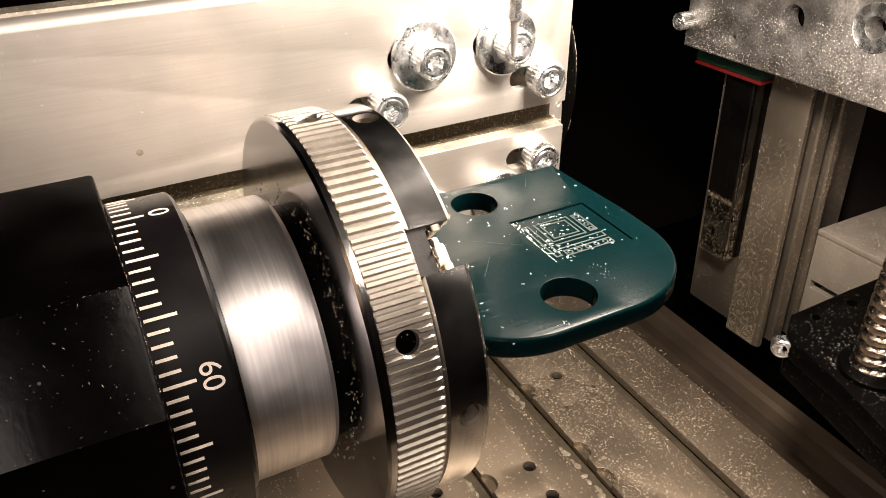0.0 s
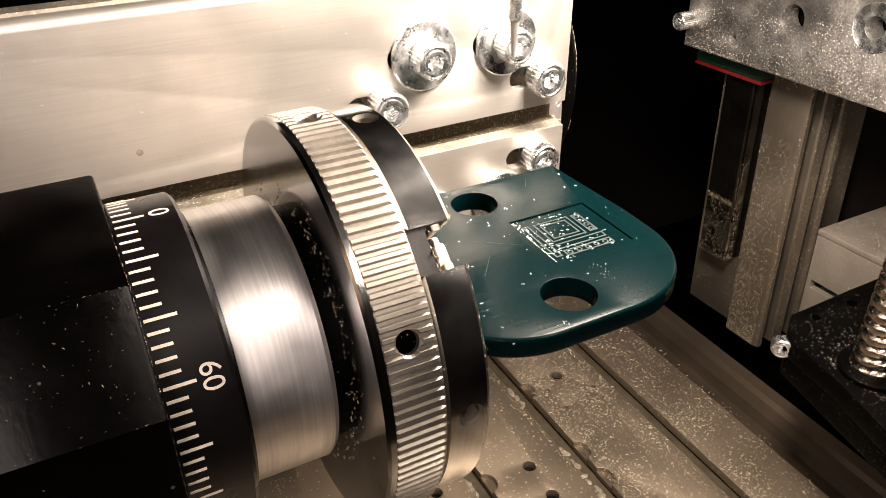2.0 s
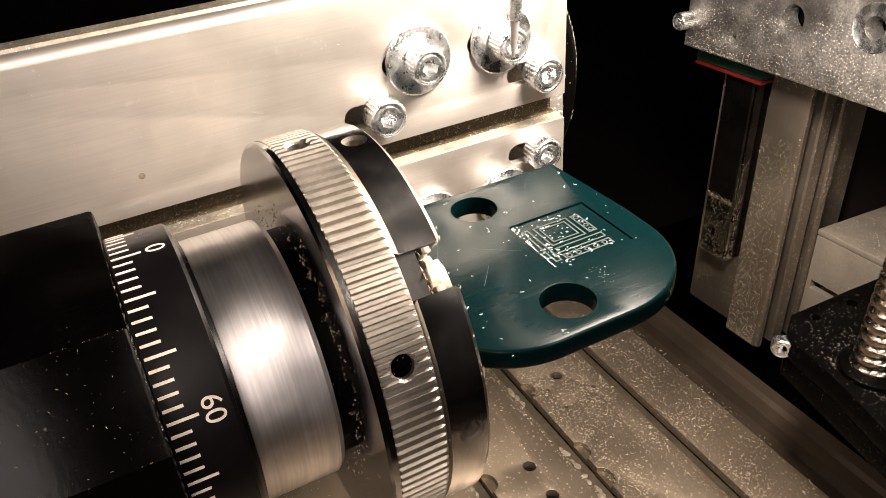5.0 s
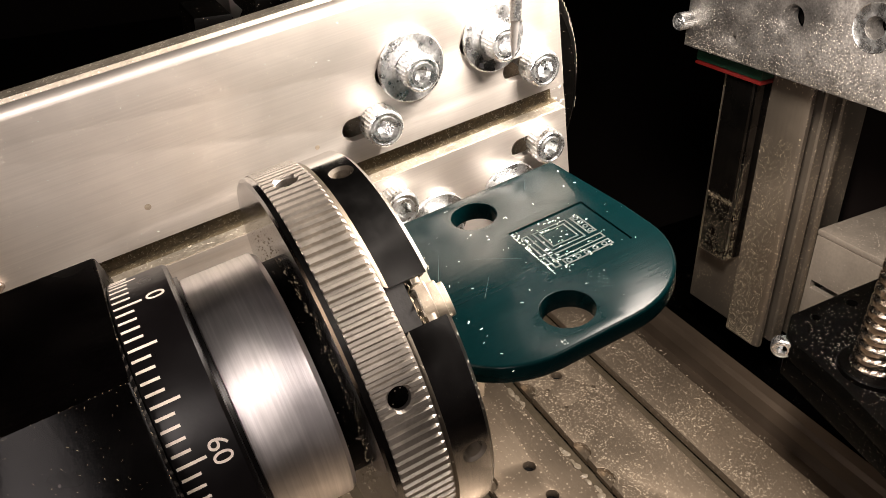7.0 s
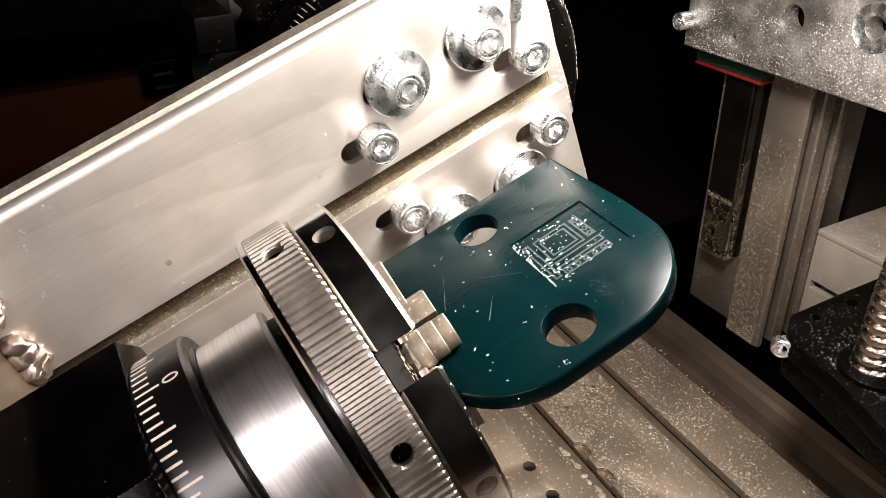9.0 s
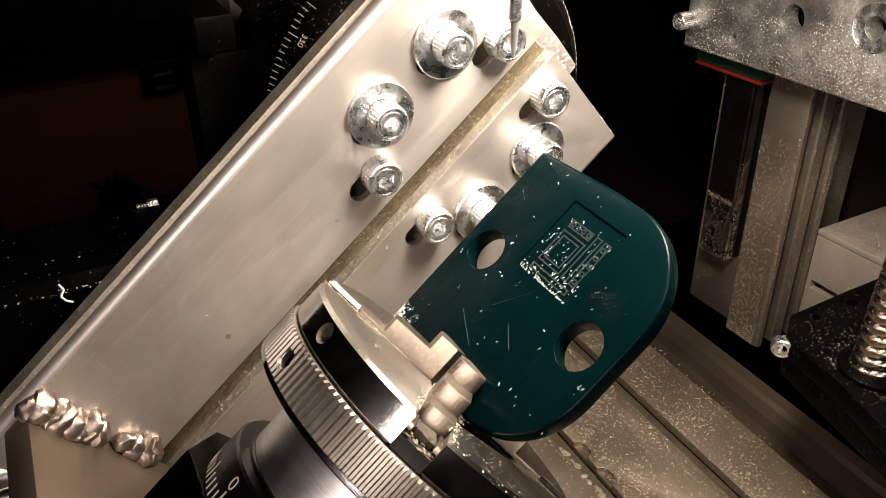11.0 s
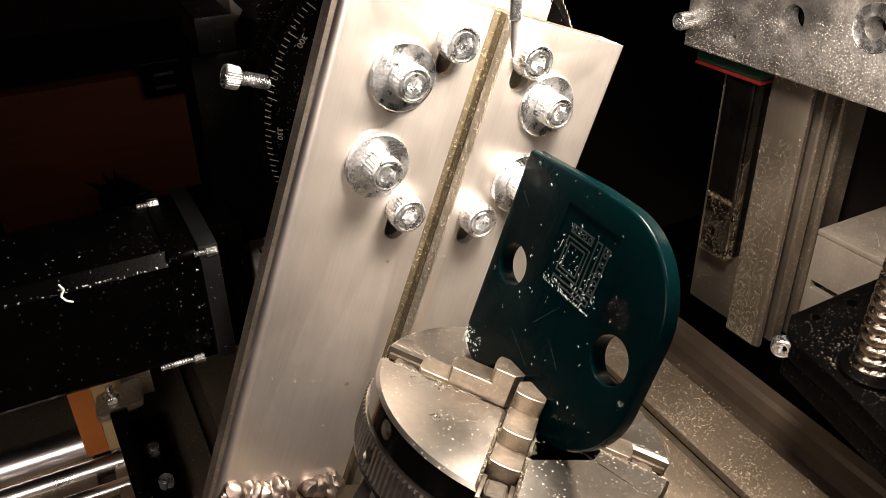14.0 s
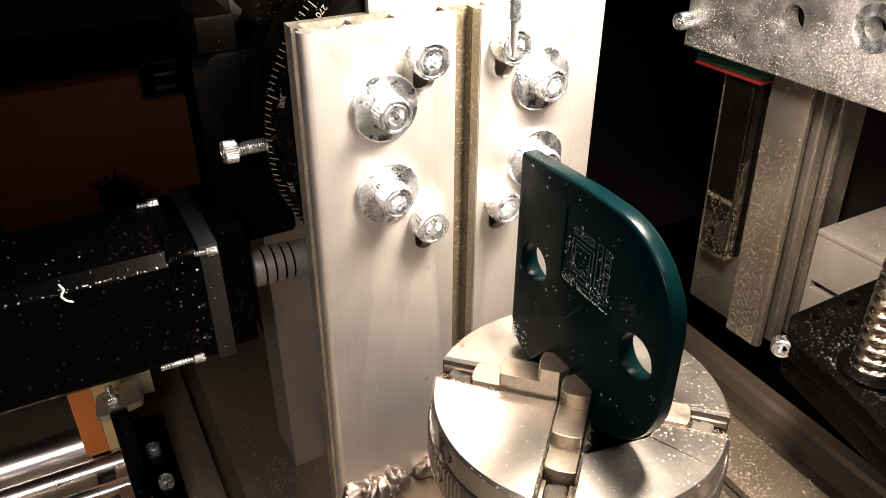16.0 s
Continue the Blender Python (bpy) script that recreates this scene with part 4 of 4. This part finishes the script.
# the near corner post, then a recessed face that carries the rail, then the T-slotted front
prof = [(204.6, 38.6), (204.6, 58.6), (212.0, 58.6), (212.0, 96.0), (270, 96), (270, 50), (236, 50), (236, 38), (234, 36), (231, 36), (230, 37), (230, 46), (224.4, 46),
        (224.4, 37), (223.6, 36), (217, 36), (216, 37), (216, 54), (209.5, 54), (209.5, 38), (208.4, 36), (206, 36)]
part("extrusion", slab(bmesh.new(), prof, -185, 160, XY, bevel=0.4), COLUMN, column)
rail = thing("guide_rail", "black linear guide rail fixed to the column", "guide rail")
part("rail", slab(bmesh.new(), [(211.8, 65), (211.8, 85), (207, 85), (205, 82.5), (203, 83.5), (RX + 0.8, 84.5), (RX, 83.7), (RX, 66.2), (RX + 0.8, 65.4), (203, 66.4), (205, 67.6), (207, 65)], -142, 150, XY, bevel=0.3), RAIL, rail)
rng = random.Random(5)
places = [((RX - 0.05, rng.uniform(66, 84), -142 + 36 * rng.random() ** 1.2), (-1, 0, 0)) for i in range(520)]
places += [((RX - 0.1, rng.uniform(66, 84), -106.5 + rng.gauss(0, 0.7)), (-1, 0, 0)) for i in range(130)]
places += [((rng.uniform(RX, 206), 65.2, -142 + 60 * rng.random() ** 1.5), (0, -1, 0)) for i in range(420)]
places += [((204.5, rng.uniform(39, 58.4), -184 + 120 * rng.random() ** 1.6), (-1, 0, 0)) for i in range(2600)]
places += [((rng.uniform(204.6, 211.9), 58.65, -150 + 70 * rng.random() ** 1.5), (0, 1, 0)) for i in range(150)]
part("caked_swarf", crumbs(bmesh.new(), places, rng, 0.25, 0.9), RAIL_DUST, rail, "swarf caked on the rail and column", False, "stuff")

carriage = thing("carriage_plate", "swarf-covered aluminium carriage plate with bolt holes", "machine plate")
PX = 185.0
W = [(108.0, -28.6), (-60, -22.0), (-60, 120), (112, 120)]
HOLES = [circle(46.3, 0.2, 6.1, 32), circle(77.0, -17.0, 2.0, 20), circle(7.0, 6.5, 4.5, 28), circle(22, 26, 4.5, 28)]
part("plate", slab(bmesh.new(), W, PX + 11, PX, YZ, holes=HOLES, bevel=0.6, hole_bevel=0.4), ALU_PLATE, carriage)
# added black backing, stands for the shade seen through the holes
part("backing", block(bmesh.new(), PX + 11.2, PX + 13.5, -58, 60, -19, 118, 0.3), BLACK, carriage, "added black block that keeps the plate's holes dark")
bm = lathe(bmesh.new(), [(4.6, 0.4), (9.3, 0.3), (9.8, 0.0), (9.8, 1.2), (4.6, 1.2)], along((PX - 0.6, 7.0, 6.5), (PX + 5, 7.0, 6.5)), 40)
part("bush", bm, ZINC, carriage, "bright machined bush round a hole")
for y, z in ((107.0, -15.5),):
    bm = cap_screw(bmesh.new(), 4.4, 7.5, 0)
    bmesh.ops.transform(bm, matrix=Matrix.Translation((PX, y, z)) @ Matrix.Rotation(radians(-90), 4, "Z"), verts=bm.verts)
    part("corner_screw", bm, ZINC, carriage, "bright socket screw at the plate corner")
places = []
for i in range(2600):
    y = rng.uniform(-20, 108)
    z0 = -28.6 + (108 - y) / 168 * 6.6
    z = z0 + 1 + 26 * rng.random() ** 2.2
    if math.hypot(y - 46.3, z - 0.2) < 7 or math.hypot(y - 7, z - 6.5) < 10.5 or math.hypot(y - 77, z + 17) < 3:
        continue
    places.append(((PX - 0.02, y, z), (-1, 0, 0)))
part("swarf", crumbs(bmesh.new(), places, rng, 0.17), DUST, carriage, "fine swarf clinging to the plate", False, "stuff")

bearing = thing("linear_bearing", "linear bearing block with green end cap and red wiper", "bearing block")
# the carriage plate's shade is put into the cap's and wiper's colours
part("end_cap", block(bmesh.new(), 196.2, 211, 58.8, 102.5, -36.4, -4, 1.0), GREEN, bearing, "green plastic end cap, darkened for the plate's shade")
part("wiper", block(bmesh.new(), 195.9, 211.2, 58.5, 102.8, -38.4, -36.5, 0.6), RED, bearing, "red rubber wiper")

# ---- cross beam behind the column ----
beam = thing("cross_beam", "dusty hollow aluminium cross beam fixed to the column", "beam")
part("beam_wall", slab(bmesh.new(), rect(-110, 35.8, -181, -120.5), 238, 234, YZ, holes=[rect(8, 33, -152, -147)], bevel=0.3), BEAM, beam)
part("beam_top", block(bmesh.new(), 234, 290, -110, 35.8, -120.3, -116.5, 0.8), BEAM, beam)
part("beam_inside", block(bmesh.new(), 238.3, 290, -110, 35.8, -160, -158, 0.3), BEAM, beam)
rng = random.Random(9)
places = [((rng.uniform(235, 288), rng.uniform(-100, 34), -116.4), (0, 0, 1)) for i in range(500)]
part("dust", crumbs(bmesh.new(), places, rng, 0.35), DUST, beam, "swarf lying on the beam", False, "stuff")
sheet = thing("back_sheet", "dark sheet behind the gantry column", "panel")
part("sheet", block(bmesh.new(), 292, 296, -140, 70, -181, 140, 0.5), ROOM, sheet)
strut = thing("vertical_strut", "dark vertical strut behind the column", "strut")
part("strut", block(bmesh.new(), 270, 284, -8, 2, -116.2, 140, 0.8), COLUMN, strut)

# the gantry leans back a little
LEAN = Matrix.Translation((0, 0.060, -0.183)) @ pose(0, 0, 0, -2.3, 0, 0) @ Matrix.Translation((0, -0.060, 0.183))
for ob in (column, rail, bearing, beam, sheet, strut):
    ob.matrix_basis = LEAN

# ---- ball screw and its black bracket ----
nut = thing("screw_bracket", "swarf-covered black steel bracket round the ball screw", "bracket")
TOP = -100.0
part("bracket_top", slab(bmesh.new(), [(127.5, -31), (141, -21.5), (178, -20.5), (215, -20.5), (215, -110), (110, -110), (123, -60)], TOP - 9, TOP, XY, holes=[circle(170, -28, 2.6, 20), circle(148, -28, 2.2, 20), circle(140, -61, 9, 32)], bevel=0.7), BLACK_DUSTY, nut)
part("bracket_side", slab(bmesh.new(), [(128.5, -32), (142, -22), (214, -21.5), (214, -109), (113, -109)], TOP - 19, TOP - 9.2, XY, bevel=0.7), BLACK_DUSTY, nut, "black lower half of the bracket")
bm = cap_screw(bmesh.new(), 4.4, 4.5, 0)
bmesh.ops.transform(bm, matrix=Matrix.Translation((128.5, -29.5, TOP - 5.0)) @ Matrix.Rotation(radians(-50), 4, "Z"), verts=bm.verts)
part("bracket_screw", bm, ZINC, nut, "bright socket screw in the bracket edge")
rng = random.Random(15)
places = []
for i in range(900):
    a, r = rng.uniform(0, TAU), 9.5 + 34 * rng.random() ** 2
    x, y = 140 + r * math.cos(a), -61 + r * math.sin(a)
    if y < -24 and x > 128:
        places.append(((x, y, TOP + 0.02), (0, 0, 1)))
part("swarf", crumbs(bmesh.new(), places, rng, 0.26), DUST, nut, "golden swarf heaped round the screw", False, "stuff")
screw = thing("ball_screw", "shiny ball screw with swarf in its threads", "ball screw")
bm = bmesh.new()
SX, SY = 140.0, -61.0
rows = []
turns, n = 46, 28
for k in range(turns * 8 + 1):
    z = TOP - 8 + 5.0 * k / 8
    rows.append([bm.verts.new((SX + r * math.cos(TAU * i / n), SY + r * math.sin(TAU * i / n), z)) for i in range(n)
                 for r in [8.6 - 1.3 * max(0.0, math.cos(TAU * (k / 8 - i / n))) ** 1.5]])
for a, b in zip(rows, rows[1:]):
    for i in range(n):
        bm.faces.new((a[i - 1], a[i], b[i], b[i - 1]))
part("thread", bm, SCREW_STEEL, screw)
part("nut_flange", lathe(bmesh.new(), [(8.8, TOP), (13, TOP), (13, TOP + 2.0), (12.4, TOP + 2.6), (8.8, TOP + 2.6)], Matrix.Translation((SX, SY, 0)), 40, True), BLACK_DUSTY, screw, "dark flange at the foot of the screw")

# ---- behind and left: end plate, bracket, shafts ----
end = thing("end_plate", "black steel end plate with two socket screws", "machine plate")
part("plate", slab(bmesh.new(), [(88, -196), (132, -196), (132, -163), (88, -131)], -121, -114, YZ, bevel=0.8), BLACK, end)
part("ledge", block(bmesh.new(), -113.9, -100, 74, 132, -196, -176, 0.8), BLACK, end)
for x, y in ((-108.5, 105), (-107.0, 83)):
    bm = cap_screw(bmesh.new(), 3.2, 4.6, 0)
    bmesh.ops.transform(bm, matrix=Matrix.Translation((x, y, -176)) @ Matrix.Rotation(radians(-90), 4, "X"), verts=bm.verts)
    part("screw", bm, ZINC, end, "bright socket screw")
tab = thing("grey_tab_bracket", "small grey tab bracket clamping a long threaded screw", "bracket")
part("tab", slab(bmesh.new(), rounded([(-127, 95), (-107, 99), (-105, 116), (-125, 111)], [3] * 4, 4), -141.5, -138, XY, holes=[circle(-119, 104.5, 1.8, 16)], bevel=0.4), ALU_SIDE, tab)
bm = bmesh.new()
rod(bm, (-116.5, 104.0, -180), (-119, 104.5, -130), 1.6, 16, 0.2)
shank = part("screw_shank", bm, ZINC, tab, "long thin threaded screw")
bm = bmesh.new()
rod(bm, (-119, 104.5, -137.9), (-119, 104.5, -135), 3.6, 6, 0.3)
part("nut", bm, ZINC, shank, "hexagon nut")
spacer = thing("printed_spacer", "orange and cream printed plastic spacer block", "spacer")
part("orange_half", block(bmesh.new(), -136, -126.5, 116, 134, -176, -118, 0.8), ORANGE, spacer, "orange printed plastic")
part("cream_half", block(bmesh.new(), -126.3, -114, 116, 134, -176, -116, 0.8), CREAM, spacer, "cream printed plastic")
grey = thing("grey_block", "grey metal block behind the spacer", "block")
part("block", block(bmesh.new(), -113.6, -101, 116, 136, -150, -112, 0.8), ALU_SIDE, grey)
for y, z, r, nm in ((134, -183, 8, "thick"), (118, -186, 5, "thin"), (103, -187, 3.5, "thin")):
    chrome = thing("guide_shaft", "polished chromed guide shaft lying along the machine", "guide shaft", "guide shafts")
    part("shaft", rod(bmesh.new(), (-330, y + 3, z), (-121.2, y, z), r, 32, 0.5), CHROME, chrome)
tray = thing("side_tray", "grey metal tray under the guide shafts", "tray")
part("tray_floor", block(bmesh.new(), -330, -121.2, 88, 160, -200, -194, 0.8), ALU_SIDE, tray)
cable = thing("yellow_cable", "thin yellow cable lying in the tray", "cable")
part("sheath", rod(bmesh.new(), (-150, 93, -192), (-121.5, 99, -192), 1.6, 12, 0.3), YELLOW, cable)

cabinet = thing("wooden_board", "brown wooden cabinet board in deep shade behind the machine", "board")
part("board", block(bmesh.new(), -170, 60, 480, 500, -299, -124, 3), WOOD, cabinet)
plug = thing("black_connector", "small black connector strip with pale marks on the board", "connector")
part("strip", block(bmesh.new(), -40, 20, 470, 480, -142, -112, 2), BLACK, plug)
for i in range(4):
    part("mark", block(bmesh.new(), -30 + 22 * (i % 2), -14 + 22 * (i % 2), 469.4, 469.9, -124 - 11 * (i // 2), -121.5 - 11 * (i // 2), 0), DARK_STEEL, plug, "pale mark")
knot = thing("dark_plant", "small dark spiky plant before the board", "plant")
rng = random.Random(3)
bm = bmesh.new()
bmesh.ops.create_icosphere(bm, subdivisions=2, radius=15, matrix=Matrix.Translation((-78, 452, -215)))
for v in bm.verts:
    v.co += Vector((rng.uniform(-4, 4), rng.uniform(-4, 4), rng.uniform(-4, 4)))
part("core", bm, BLACK, knot)
for i in range(9):
    a = rng.uniform(0, TAU)
    bm = lathe(bmesh.new(), [(0, 0), (3.2, 2), (2.4, 20), (0, rng.uniform(26, 42))], along((-78, 452, -215), (-78 + math.cos(a), 452 - 0.3, -215 + math.sin(a))), 8)
    part("leaf", bm, BLACK, knot)
stand = thing("plant_stand", "dark stand carrying the small plant", "stand")
part("post", block(bmesh.new(), -90, -66, 440, 464, -299, -229.5, 2), BLACK, stand)


# ---- motion ----
TILT = [(0.0, 90.0), (3.4, 90.0), (3.6, 89.9), (4.0, 88.83), (4.5, 87.45), (5.0, 86.1), (5.5, 84.75), (6.0, 83.4), (6.5, 82.08), (7.0, 80.7),
        (7.5, 79.36), (8.0, 77.98), (8.2, 77.3), (8.5, 74.65), (9.0, 69.72), (9.5, 64.8), (10.0, 59.9), (10.5, 55.0), (11.0, 50.07), (11.5, 45.13),
        (12.0, 40.2), (12.5, 35.15), (13.0, 30.0), (13.5, 24.9), (14.0, 19.9), (14.5, 14.8), (15.0, 9.75), (15.5, 4.7), (15.9, 0.9), (16.0, 0.5)]


def motions():
    for ob in MOVING:
        walk(ob, [(t, pose(0, 0, 0, 0, a, 0)) for t, a in TILT])


motions()
